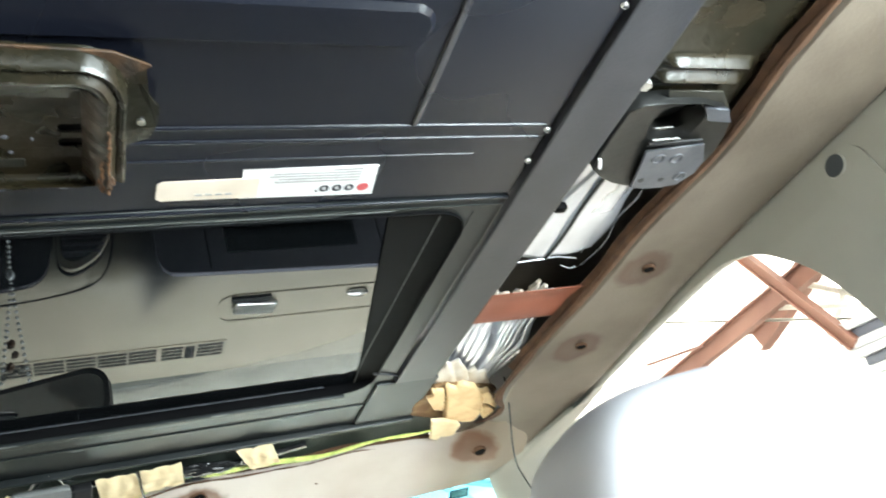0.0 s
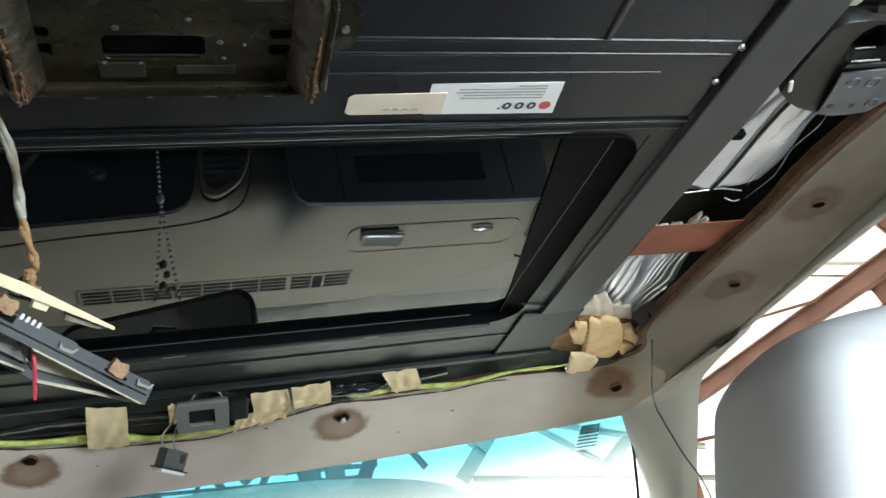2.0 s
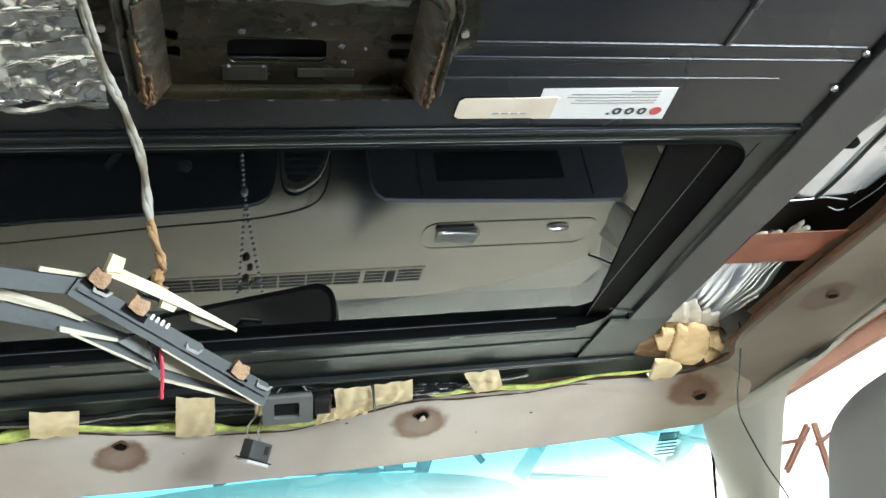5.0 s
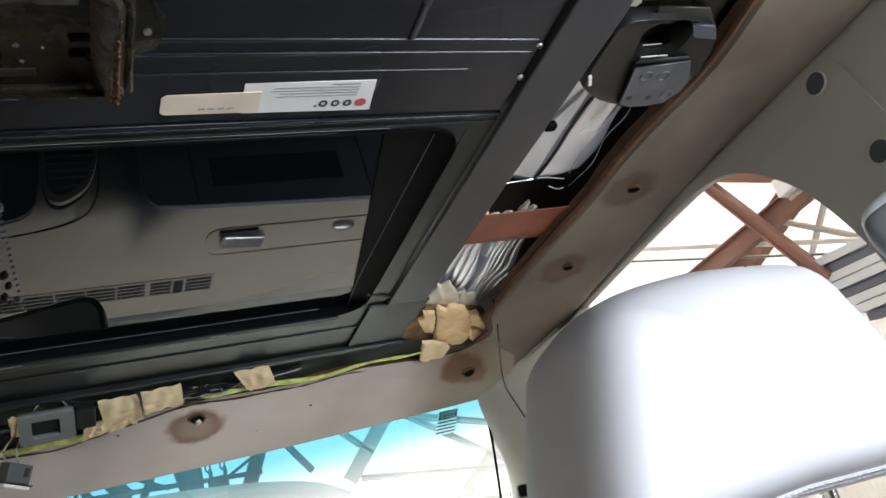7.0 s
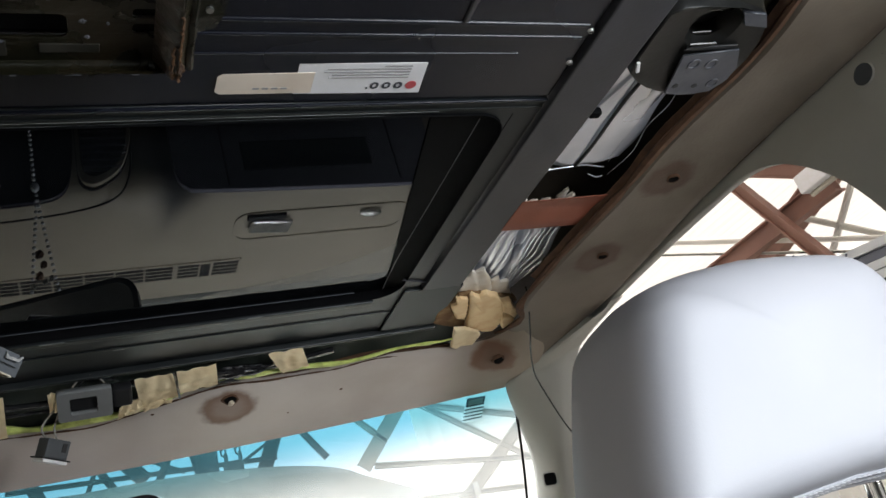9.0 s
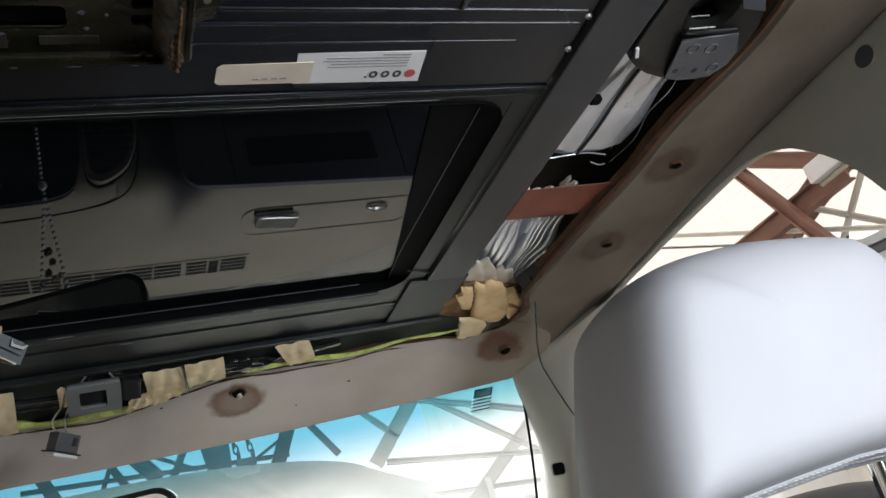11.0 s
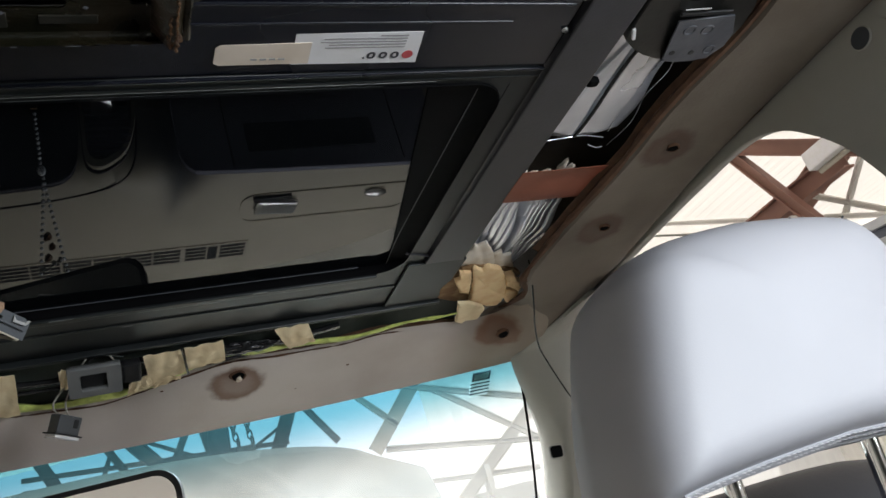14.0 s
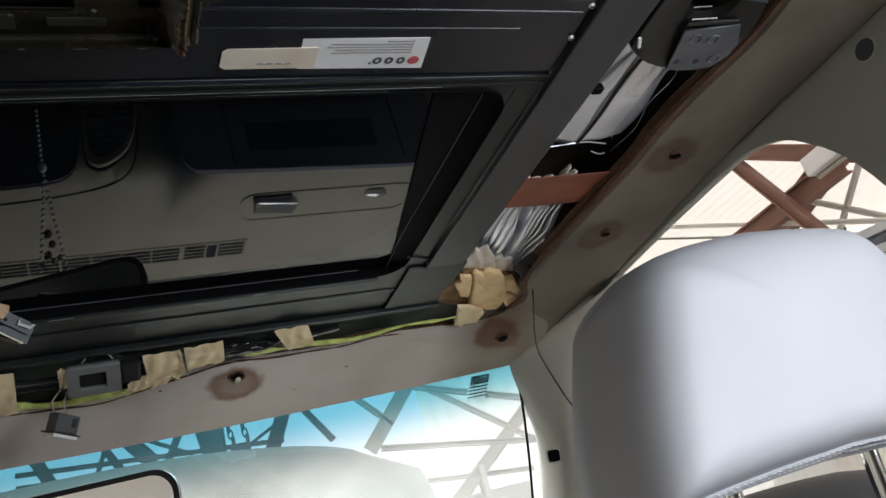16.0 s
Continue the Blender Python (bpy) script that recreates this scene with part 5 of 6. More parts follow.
part("stained_flap", torn([(0.400, 0.793, -0.003), (0.395, 0.762, -0.003), (0.402, 0.738, -0.003), (0.407, 0.718, -0.003), (0.422, 0.712, -0.003), (0.446, 0.722, -0.003), (0.482, 0.738, -0.003), (0.499, 0.756, -0.003), (0.490, 0.780, -0.003), (0.464, 0.831, -0.003), (0.437, 0.815, -0.003), (0.410, 0.801, -0.003)], 0.004, 0.0012, 8.0), "cloth_brown", plug, "brown glue stained flap", True)
part("torn_crust", torn([(0.468, 0.738, -0.0085), (0.479, 0.737, -0.0085), (0.490, 0.754, -0.009), (0.497, 0.761, -0.009), (0.508, 0.780, -0.009), (0.510, 0.793, -0.010), (0.500, 0.783, -0.0095), (0.484, 0.772, -0.009), (0.476, 0.753, -0.0088)], 0.004, 0.0022, 14.0, 0.0010), "foam", plug, "", True)
part("torn_crust", torn([(0.486, 0.779, -0.0105), (0.500, 0.786, -0.0105), (0.510, 0.796, -0.0105), (0.508, 0.803, -0.0115), (0.506, 0.815, -0.012), (0.501, 0.817, -0.012), (0.490, 0.796, -0.0115)], 0.004, 0.0020, 15.0, 0.0014), "foam", plug, "", True)
part("torn_flap", torn([(0.420, 0.784, -0.017), (0.438, 0.789, -0.017), (0.461, 0.805, -0.017), (0.470, 0.820, -0.017), (0.471, 0.850, -0.0175), (0.452, 0.845, -0.018), (0.448, 0.851, -0.019), (0.437, 0.843, -0.019), (0.430, 0.815, -0.018)], 0.0025, 0.0018, 18.0, 0.0006), "tape", plug, "", True)
part("cuff", torn([(0.401, 0.710, 0.002), (0.403, 0.687, 0.003), (0.406, 0.670, 0.004), (0.413, 0.676, 0.004), (0.420, 0.668, 0.004), (0.431, 0.684, 0.003), (0.440, 0.696, 0.002), (0.451, 0.720, 0.001), (0.450, 0.734, 0.000), (0.441, 0.737, 0.000), (0.429, 0.728, 0.000), (0.417, 0.716, 0.001)], 0.002, 0.0015, 21.0, 0.0012), "cuff", plug, "pleated cream cuff", True)
part("cuff", torn([(0.443, 0.702, 0.003), (0.450, 0.694, 0.004), (0.456, 0.708, 0.003), (0.466, 0.704, 0.003), (0.473, 0.720, 0.002), (0.485, 0.741, 0.001), (0.488, 0.754, 0.000), (0.471, 0.746, 0.000), (0.454, 0.732, 0.001)], 0.002, 0.0012, 25.0, 0.0012), "cuff", plug, "pleated cream cuff", True)


# ---- felt strip, wires and tape along the header ----
tagged(part("felt_strip", grid(bmesh.new(), lambda u, v: Vector((-0.42 + 0.86 * u, 0.800 + (header_inner(-0.42 + 0.86 * u) + 0.012 - 0.800) * v, -0.002 - 0.010 * v + 0.003 * math.sin(u * 60) * math.sin(math.pi * v))), 80, 6), "greenfoam", smooth=True), "dark green felt strip between sunroof frame and header", "felt strip", kind="structure")


def wire_y(x):
    return header_inner(x) - 0.010 + 0.004 * math.sin(x * 23)


wire = thing("earth_wire", "yellow green wrapped wire along the windscreen header", "wire", (0.1, 0.85, -0.02))
part("strand", tube(bmesh.new(), [Vector((-0.36 + 0.0165 * k, wire_y(-0.36 + 0.0165 * k) - (0.03 * max(0, k - 42) / 8), -0.0165 + 0.0015 * math.sin(k * 0.9))) for k in range(50)], 0.0062, 8, 0.5, 0.8, 4, taper=(1.55, 0.50)), "wire_green", wire, "", True)
TAPES = [
    (((0.199, 0.791), (0.237, 0.787), (0.249, 0.820), (0.221, 0.832)), -0.0115, -0.0215, 0.0006),
    (((0.1035, 0.805), (0.144, 0.799), (0.148, 0.834), (0.1085, 0.845)), -0.0115, -0.0220, 0.0008),
    (((0.061, 0.809), (0.1015, 0.807), (0.1065, 0.847), (0.071, 0.878)), -0.0115, -0.0225, 0.0012),
    (((-0.097, 0.794), (-0.060, 0.805), (-0.064, 0.894), (-0.105, 0.888)), -0.0115, -0.0240, 0.0010),
    (((-0.232, 0.797), (-0.188, 0.805), (-0.196, 0.851), (-0.240, 0.847)), -0.0135, -0.0240, 0.0010),
    (((-0.021, 0.813), (-0.009, 0.809), (-0.013, 0.840), (-0.021, 0.845)), -0.0115, -0.0220, 0.0010),
    (((0.047, 0.866), (0.066, 0.846), (0.076, 0.872), (0.044, 0.889)), -0.0195, -0.0245, 0.0028),
    (((0.070, 0.868), (0.090, 0.850), (0.107, 0.846), (0.074, 0.878)), -0.0225, -0.0245, 0.0015)]
for k, (quad, z_top, z_low, torn_by) in enumerate(TAPES):
    mid = sum((Vector((x, y, 0)) for x, y in quad), Vector()) / 4
    tp = thing("masking_tape", "strip of yellowed masking tape holding the header wire", "tape", (mid.x, mid.y, -0.02), "masking tape strips")
    ph = random.Random(k).random() * 6

    def tape_fn(u, v, quad=quad, z_top=z_top, z_low=z_low, ph=ph, torn_by=torn_by):
        (ax, ay), (bx, by), (cx, cy), (dx, dy) = quad
        e = torn_by * (noise.noise(Vector((u * 6, ph, v * 3))) + 0.6 * noise.noise(Vector((u * 17, ph, v * 9))))
        x = (ax + (bx - ax) * u) * (1 - v) + (dx + (cx - dx) * u) * v
        y = (ay + (by - ay) * u) * (1 - v) + (dy + (cy - dy) * u) * v
        crease = 0.0010 * math.exp(-((v - 0.45 - 0.1 * math.sin(ph + 3 * u)) / 0.05) ** 2)
        return Vector((x + 0.6 * e, y + e * (1 if v > 0.5 else -1), z_top + (z_low - z_top) * v - 0.003 * math.sin(math.pi * v) + crease + 0.0007 * math.sin(u * 13 + 6 * v + ph) + 0.0011 * noise.noise(Vector((u * 5, v * 6, ph)))))
    part("strip", thicken(grid(bmesh.new(), tape_fn, 20, 22), 0.0003), "tape", tp, "", True)
tie = thing("cable_tie", "black tie between two masking tape strips", "cable tie", (0.104, 0.83, -0.02))
part("band", tube(bmesh.new(), smoothed([(0.0995, 0.798, -0.014), (0.1025, 0.812, -0.0175), (0.1055, 0.832, -0.0235), (0.1085, 0.852, -0.0245)], 5), 0.0012, 6), "wire_black", tie, "", True)
loose = thing("black_loom", "loose black tape wrapped cable along the header", "cable", (0.2, 0.82, -0.01))
part("strand", tube(bmesh.new(), smoothed([(0.28, 0.818, -0.008), (0.20, 0.832, -0.013), (0.16, 0.836, -0.014), (0.12, 0.828, -0.010), (0.06, 0.826, -0.009), (-0.02, 0.840, -0.012), (-0.12, 0.832, -0.010), (-0.2, 0.836, -0.012), (-0.34, 0.83, -0.010)], 6), 0.006, 8, 0.7, 0.5, 9), "wire_black", loose, "", True)

part("crumpled_wrap", lump((0.172, 0.826, -0.014), (0.034, 0.013, 0.006), 21.0, rough=0.3), "wire_black", loose, "shiny crumpled black tape", True)
part("strand", tube(bmesh.new(), smoothed([(0.20, 0.838, -0.016), (0.16, 0.834, -0.020), (0.10, 0.842, -0.016), (0.05, 0.850, -0.018), (-0.04, 0.850, -0.016), (-0.13, 0.845, -0.016), (-0.22, 0.838, -0.014)], 6), 0.0022, 8, 0.9, 0.4, 19), "wire_black", loose, "", True)

sw = thing("switch_bezel", "grey square switch bezel hanging below the header", "switch", (0.012, 0.84, -0.025))
swm = Matrix.Translation((0.0125, 0.822, -0.0235)) @ Matrix.Rotation(radians(-28), 4, "X")
part("bezel", plate(rounded(-0.026, 0.026, -0.019, 0.019, 0.003, 3), [rounded(-0.014, 0.012, -0.011, 0.011, 0.002, 3)], 0.008, lambda u, v, w: swm @ Vector((u, v, w))), "grey_plastic", sw)
part("rocker", boxed(-0.0135, 0.0115, -0.0105, 0.0105, 0.001, 0.010, 0.001, m=swm), "black", sw)
part("connector_body", boxed(0.027, 0.046, -0.013, 0.012, -0.002, 0.010, 0.003, m=swm), "black", sw)
part("lead", tube(bmesh.new(), smoothed([swm @ Vector((-0.014, -0.014, 0.004)), swm @ Vector((-0.002, -0.028, 0.006)), swm @ Vector((0.012, -0.030, 0.006)), swm @ Vector((0.024, -0.012, 0.004))], 6), 0.0009, 6), "cloth", sw)
part("lead", tube(bmesh.new(), smoothed([swm @ Vector((-0.008, -0.014, 0.006)), swm @ Vector((0.006, -0.025, 0.008)), swm @ Vector((0.030, -0.020, 0.006))], 6), 0.0009, 6), "wire_black", sw)

pl = thing("hanging_plug", "small dark connector plug dangling on thin wires", "connector", (-0.010, 0.855, -0.075))
plm = Matrix.Translation((-0.0215, 0.850, -0.0575)) @ Matrix.Rotation(radians(20), 4, "Y") @ Matrix.Rotation(radians(12), 4, "X") @ Matrix.Rotation(radians(38), 4, "Z")
part("housing", boxed(-0.0125, 0.0125, -0.009, 0.009, -0.009, 0.010, 0.0012, m=plm), "console", pl)
part("flange", boxed(-0.0155, 0.0155, -0.0115, 0.0115, -0.0105, -0.009, 0.0005, m=plm), "black", pl)
part("end_face", boxed(-0.0135, 0.0135, -0.0100, 0.0100, -0.0140, -0.0105, 0.0010, m=plm), "white", pl, "white end face")
part("latch", boxed(0.004, 0.009, -0.0102, -0.009, -0.002, 0.007, 0.0004, m=plm), "black", pl)
for dx in (-0.004, 0.002):
    part("wire", tube(bmesh.new(), smoothed([(-0.012 + dx, 0.836, -0.020), (-0.022 + 2 * dx, 0.844, -0.036), (-0.019 + dx, 0.851, -0.050)], 5), 0.001, 6), "cloth", pl)


# ---- overhead console hanging by its loom ----
con = thing("overhead_console", "charcoal overhead lamp console hanging loose on its wiring", "overhead console", (-0.06, 0.32, -0.15))
B, ax = Vector((-0.0959, 0.2832, -0.1348)), Vector((0.7482, 0.5696, -0.3403)).normalized()
nn = Vector((0.3495, -0.7743, -0.5275)).normalized()
up = nn.cross(ax).normalized()
cm = Matrix(((ax.x, up.x, nn.x, B.x), (ax.y, up.y, nn.y, B.y), (ax.z, up.z, nn.z, B.z), (0, 0, 0, 1)))


def slab(pts, d0, d1):
    """A flat piece of the console: outline in millimetres along and across it, from depth d0 to d1."""
    return loft(bmesh.new(), [[cm @ Vector((s / 1000, h / 1000, d / 1000)) for s, h in pts] for d in (d0, d1)], close=True, caps=True)


part("side_bar", slab([(0, -4), (0.5, 3.6), (3, 4.6), (60, 6), (62, 5), (98, 5.6), (101, 4), (102, -4.6), (60, -4.2)], -10, 0), "console", con)
part("bar_ridge", slab([(2, 0.6), (100, 1.0), (100, -0.2), (2, -0.4)], 0, 1.2), "console", con)
part("tail", slab([(0, 3.6), (0.4, -3.8), (-18.6, -12.8), (-70, -34), (-74, -26), (-22.6, -5.9)], -14, -2), "console", con)
part("tail_trim", slab([(3, 7.2), (3, 5.6), (-13.5, -1.6), (-14, 0.4)], -6, -3), "dim_cream", con, "thin pale trim")
part("lamp_body", slab([(-20, -13.5), (16, -8.5), (48, -4.4), (100, -4.6), (56, -16), (12, -17), (-70, -44), (-74, -34)], -16, -9), "console", con)
part("lens", slab([(-60, -31), (-18.4, -13.6), (3.3, -9.2), (15.5, -9.2), (-15.8, -17.6), (-62, -37)], -9, -7.5), "lens", con, "frosted reading lamp lens")
part("lens_line", slab([(-62, -35), (-16, -15.2), (0, -11.6), (13, -9.8), (13, -10.5), (-16, -16), (-62, -36)], -7.5, -7.0), "dim_cream", con, "thin pale edge")
part("lens", slab([(47.5, -4.4), (74, -4.4), (86, -5.4), (53, -11.5)], -8.9, -7.5), "lens", con, "frosted reading lamp lens")
part("grey_plate", slab([(29.5, -10.8), (36, -4.2), (46, -4.4), (48.5, -11)], -8.8, -6.5), "grey_plastic", con)
part("bright_edge", slab([(12.4, -16.4), (49.4, -13.6), (49.6, -14.5), (12, -17.5)], -9, -6.5), "dim_cream", con, "thin pale edge")
part("bright_edge", slab([(55.6, -15.4), (80, -9.0), (102, -4.2), (102, -5.6), (80, -10.6), (55, -16.6)], -9, -6.0), "dim_cream", con, "thin pale edge")
part("bright_edge", slab([(6.7, -16.4), (29.5, -9.6), (31, -10.6), (8, -18.4)], -9, -7.0), "lens", con, "pale lens strip")
part("lower_edge", slab([(45, -4.0), (100, -4.4), (100, -5.1), (46, -4.8)], -1, 0.6), "dim_cream", con, "thin pale edge")
for s, h in ((26.8, 6.6), (81.9, 4.4), (7.0, 8.0)):
    pad = part("clip_pad", slab([(s - 4, h - 2.6), (s + 1, h - 3.6), (s + 3.6, h - 3), (s + 4.2, h + 1), (s + 3, h + 3.6), (s - 1, h + 2.8), (s - 3.6, h + 3.8), (s - 4.2, h)], -1, 2.4), "felt", con, "tan felt clip pad", True)
    part("pad_shadow", slab([(s - 5.5, h - 5), (s + 6, h - 5.5), (s + 6, h - 2), (s - 5, h - 2)], -0.5, 0.8), "dark_hole", pad)
for s, h in ((10.6, 4.0), (57.6, 2.4), (96.2, 3.8)):
    part("spring", slab([(s - 4, h + 1), (s - 3, h - 2), (s + 3, h - 1.4), (s + 4.4, h + 1.6), (s + 3.2, h + 1.4), (s + 2.4, h), (s - 2, h - 0.6)], 0, 1.2), "steel", con, "bright spring clip")
for k in range(4):
    part("moulded_mark", slab([(34 + 2.6 * k, 4.0), (35.2 + 2.6 * k, 4.1), (35.2 + 2.6 * k, 6.6), (34 + 2.6 * k, 6.5)], 0, 0.3), "white", con, "pale moulded mark")
arm = part("ivory_bar", slab([(9, 13.0), (13, 16), (30, 18.2), (72, 19.9), (72.5, 18.4), (40, 14.4), (16, 11.4), (9.5, 10.5)], -8, -4), "ivory", con, "yellowed ivory plastic bar")
part("ivory_lug", slab([(8.4, 12), (6.8, 19.6), (12.3, 20.4), (14.4, 14.5)], -9, -3), "ivory", arm)
part("ivory_rib", slab([(36, 14.2), (37, 10.6), (43, 11.6), (43, 15)], -9, -5), "ivory", arm)
part("ivory_rib", slab([(50, 15.8), (52, 12.4), (66, 15.4), (70, 18.0)], -9, -6), "cloth", arm, "brown underside of the bar")
part("red_lead", tube(bmesh.new(), smoothed([cm @ Vector((0.0467, -0.0045, -0.004)), cm @ Vector((0.0520, -0.0130, 0.0)), cm @ Vector((0.0579, -0.0225, 0.0))], 6), 0.0008, 6), "wire_red", con)
part("black_lead", tube(bmesh.new(), smoothed([cm @ Vector((0.0400, -0.0045, -0.004)), cm @ Vector((0.0450, -0.0090, 0.0)), cm @ Vector((0.0500, -0.0120, 0.0))], 6), 0.0006, 6), "wire_black", con)

loom = thing("wiring_loom", "dirty cloth wrapped wiring loom hanging from the roof to the console", "wiring loom", (-0.07, 0.3, -0.1))
line = smoothed([(-0.090, 0.200, -0.026), (-0.087, 0.235, -0.034), (-0.084, 0.268, -0.037), (-0.078, 0.285, -0.046), (-0.072, 0.302, -0.063), (-0.070, 0.308, -0.084), (-0.068, 0.309, -0.096), (-0.0650, 0.309, -0.108), (-0.063, 0.309, -0.117)], 10)
for k in range(2):
    twist = [p + Vector((0.0008 * math.cos(i * 0.26 + k * math.pi), 0.0008 * math.sin(i * 0.26 + k * math.pi), 0.0004 * math.sin(i * 0.9))) for i, p in enumerate(line)]
    part("wrap", tube(bmesh.new(), twist[:56], 0.0016, 10, 1.0, 0.35, 12 + k), "cloth", loom, "", True)
    part("stained_wrap", tube(bmesh.new(), twist[55:], 0.0014, 10, 1.0, 0.5, 15 + k), "cloth_brown", loom, "brown glue stained lower end", True)
part("frayed_end", tube(bmesh.new(), smoothed([(-0.066, 0.309, -0.116), (-0.0655, 0.311, -0.122), (-0.063, 0.315, -0.129)], 5), 0.0028, 8, 1.0, 0.9, 3), "cloth_brown", loom, "", True)
for k in range(3):
    part("strand", tube(bmesh.new(), smoothed([(-0.066, 0.310, -0.117), (-0.066 - 0.004 * k, 0.312, -0.126), (-0.060 + 0.006 * k, 0.318, -0.132)], 5), 0.0008, 5), "wire_black", loom)

thin = thing("thin_wire", "thin black wire dangling over the windscreen pillar", "wire", (0.54, 0.86, -0.05))
part("strand", tube(bmesh.new(), smoothed([(0.486, 0.706, -0.008), (0.491, 0.718, -0.020), (0.508, 0.768, -0.045), (0.520, 0.800, -0.055), (0.532, 0.829, -0.072), (0.548, 0.852, -0.085), (0.582, 0.886, -0.126), (0.606, 0.896, -0.176), (0.612, 0.91, -0.25)], 6), 0.0010, 6), "wire_black", thin, "", True)


# ---- dashboard (seen in the sunroof glass) ----
def dash_profile(x):
    """The section of the dashboard at x, from the windscreen base back and down its face."""
    hump = math.exp(-((x - 0.172) / 0.042) ** 2)
    face = 1.135 + 0.02 * math.cos(x * 5) + 0.015 * hump - (0.02 if x < 0.10 else 0)
    v = 0.018 * hump
    return [(1.60, -0.412), (1.53, -0.398), (1.48, -0.392), (1.44, -0.389), (1.36, -0.384), (1.28, -0.377), (1.235, -0.380 - 0.22 * v), (face + 0.045, -0.381 - 0.8 * v), (face + 0.018, -0.386 - v), (face, -0.402 - v), (face - 0.006, -0.44), (face + 0.004, -0.50), (face + 0.02, -0.60), (face + 0.06, -0.80)]


dash = thing("dashboard", "beige moulded dashboard with slate fascia and defroster grille", "dashboard", (0, 1.3, -0.8))
part("top_pad", loft(bmesh.new(), [[Vector((x, y, z)) for y, z in dash_profile(x)] for x in (-0.72 + 0.02 * i for i in range(73))]), "dash_top", dash, "", True)


def fascia(line, name, mat, label):
    """An upright fascia panel from its outline in x and z, a little proud of the pad."""
    return part(name, plate([(v.x, v.y) for v in smoothed([(x, z, 0) for x, z in line], 3)], [], 0.012, lambda u, v, w: Vector((u, 1.106 + w, v))), mat, dash, label)


pas = fascia([(0.184, -0.56), (0.184, -0.42), (0.188, -0.382), (0.200, -0.366), (0.225, -0.359), (0.40, -0.352), (0.590, -0.347), (0.620, -0.354), (0.634, -0.380), (0.640, -0.46), (0.640, -0.56)], "passenger_fascia", "dash_dark", "slate passenger fascia")
part("tray_slot", boxed(0.294, 0.520, 1.0985, 1.112, -0.447, -0.389, 0.003), "dark_hole", pas)
part("fascia_rib", boxed(0.264, 0.267, 1.0985, 1.11, -0.53, -0.362, 0.001), "black", pas)
part("fascia_rib", boxed(0.562, 0.565, 1.0985, 1.11, -0.53, -0.356, 0.001), "black", pas)
cen = fascia([(-0.64, -0.60), (-0.64, -0.345), (-0.309, -0.342), (-0.075, -0.353), (-0.012, -0.358), (0.012, -0.366), (0.026, -0.384), (0.034, -0.42), (0.040, -0.48), (0.040, -0.60)], "centre_fascia", "gloss_black", "gloss black instrument and radio fascia")
part("stalk", tube(bmesh.new(), [(-0.22, 1.100, -0.43), (-0.17, 1.04, -0.455)], 0.006, 8), "grey_plastic", cen)
part("knob", lump((-0.107, 1.092, -0.425), (0.013, 0.008, 0.012), 3.0, rough=0.2, fine=0.3), "grey_plastic", cen, "pale knob", True)
part("groove", tube(bmesh.new(), smoothed([(-0.60, 1.262, -0.3800), (-0.34, 1.229, -0.3800), (-0.154, 1.203, -0.3800), (-0.03, 1.190, -0.3800), (0.055, 1.172, -0.3815), (0.094, 1.152, -0.3850), (0.112, 1.138, -0.40), (0.122, 1.128, -0.43), (0.128, 1.120, -0.48)], 6), 0.0017, 6), "black", dash, "dark parting line")
VENT = [(v.x, v.y) for v in smoothed([(0.044, -0.56, 0), (0.043, -0.46, 0), (0.042, -0.405, 0), (0.047, -0.383, 0), (0.062, -0.375, 0), (0.082, -0.384, 0), (0.103, -0.404, 0), (0.117, -0.436, 0), (0.127, -0.480, 0), (0.132, -0.56, 0)], 4)]


def vent_line(k):
    return [(0.082 + (x - 0.082) * k, -0.470 + (z + 0.470) * k) for x, z in VENT]


def vent_place(y):
    return lambda u, v, w: Vector((u, y + w - 0.05 * (v + 0.44), v))


vent = part("air_vent", plate(vent_line(1.0), [vent_line(0.86)], 0.010, vent_place(1.098)), "dash", dash, "rounded beige air vent")
part("vent_gap", plate(vent_line(1.035), [], 0.004, vent_place(1.108)), "black", vent)
part("vent_back", plate(vent_line(0.88), [], 0.002, vent_place(1.104)), "black", vent)
for k in range(8):
    z = -0.405 - 0.0135 * k
    right = max(x for (x, zz) in vent_line(0.87) if abs(zz - z) < 0.02)
    part("vane", boxed(0.050, min(right, 0.116), 1.090, 1.103, z - 0.0022, z + 0.0022), "dash_dark", vent)

gr = part("defroster_grille", boxed(-0.175, 0.328, 1.404, 1.468, -0.3905, -0.3835, 0.002), "dash", dash, "long defroster grille")
CELLS = [(-0.169 + 0.053 * k, -0.169 + 0.053 * k + 0.049) for k in range(7)] + [(0.208, 0.2465), (0.2505, 0.2685), (0.2735, 0.322)]
for k, (x0, x1) in enumerate(CELLS):
    if k == 8:
        part("slot", boxed(x0, x1, 1.412, 1.462, -0.3838, -0.3828), "black", gr)
        continue
    for j in range(4):
        part("slot", boxed(x0, x1, 1.4095 + 0.0138 * j, 1.4185 + 0.0138 * j, -0.3838, -0.3828), "black", gr)
ledge = part("grab_ledge", plate(rounded(0.294, 0.630, 1.222, 1.322, 0.030, 6), [rounded(0.300, 0.624, 1.228, 1.316, 0.027, 6)], 0.004, lambda u, v, w: Vector((u, v, -0.3788 + w))), "dash", dash)
clip = part("bracket_clip", boxed(0.322, 0.398, 1.238, 1.278, -0.376, -0.366, 0.004, m=Matrix.Translation((0.355, 1.247, 0)) @ Matrix.Rotation(radians(8), 4, "Z") @ Matrix.Translation((-0.355, -1.247, 0))), "chrome", ledge, "bright metal clip")
part("clip_slot", boxed(0.314, 0.384, 1.224, 1.237, -0.380, -0.370, 0.002), "black", ledge)
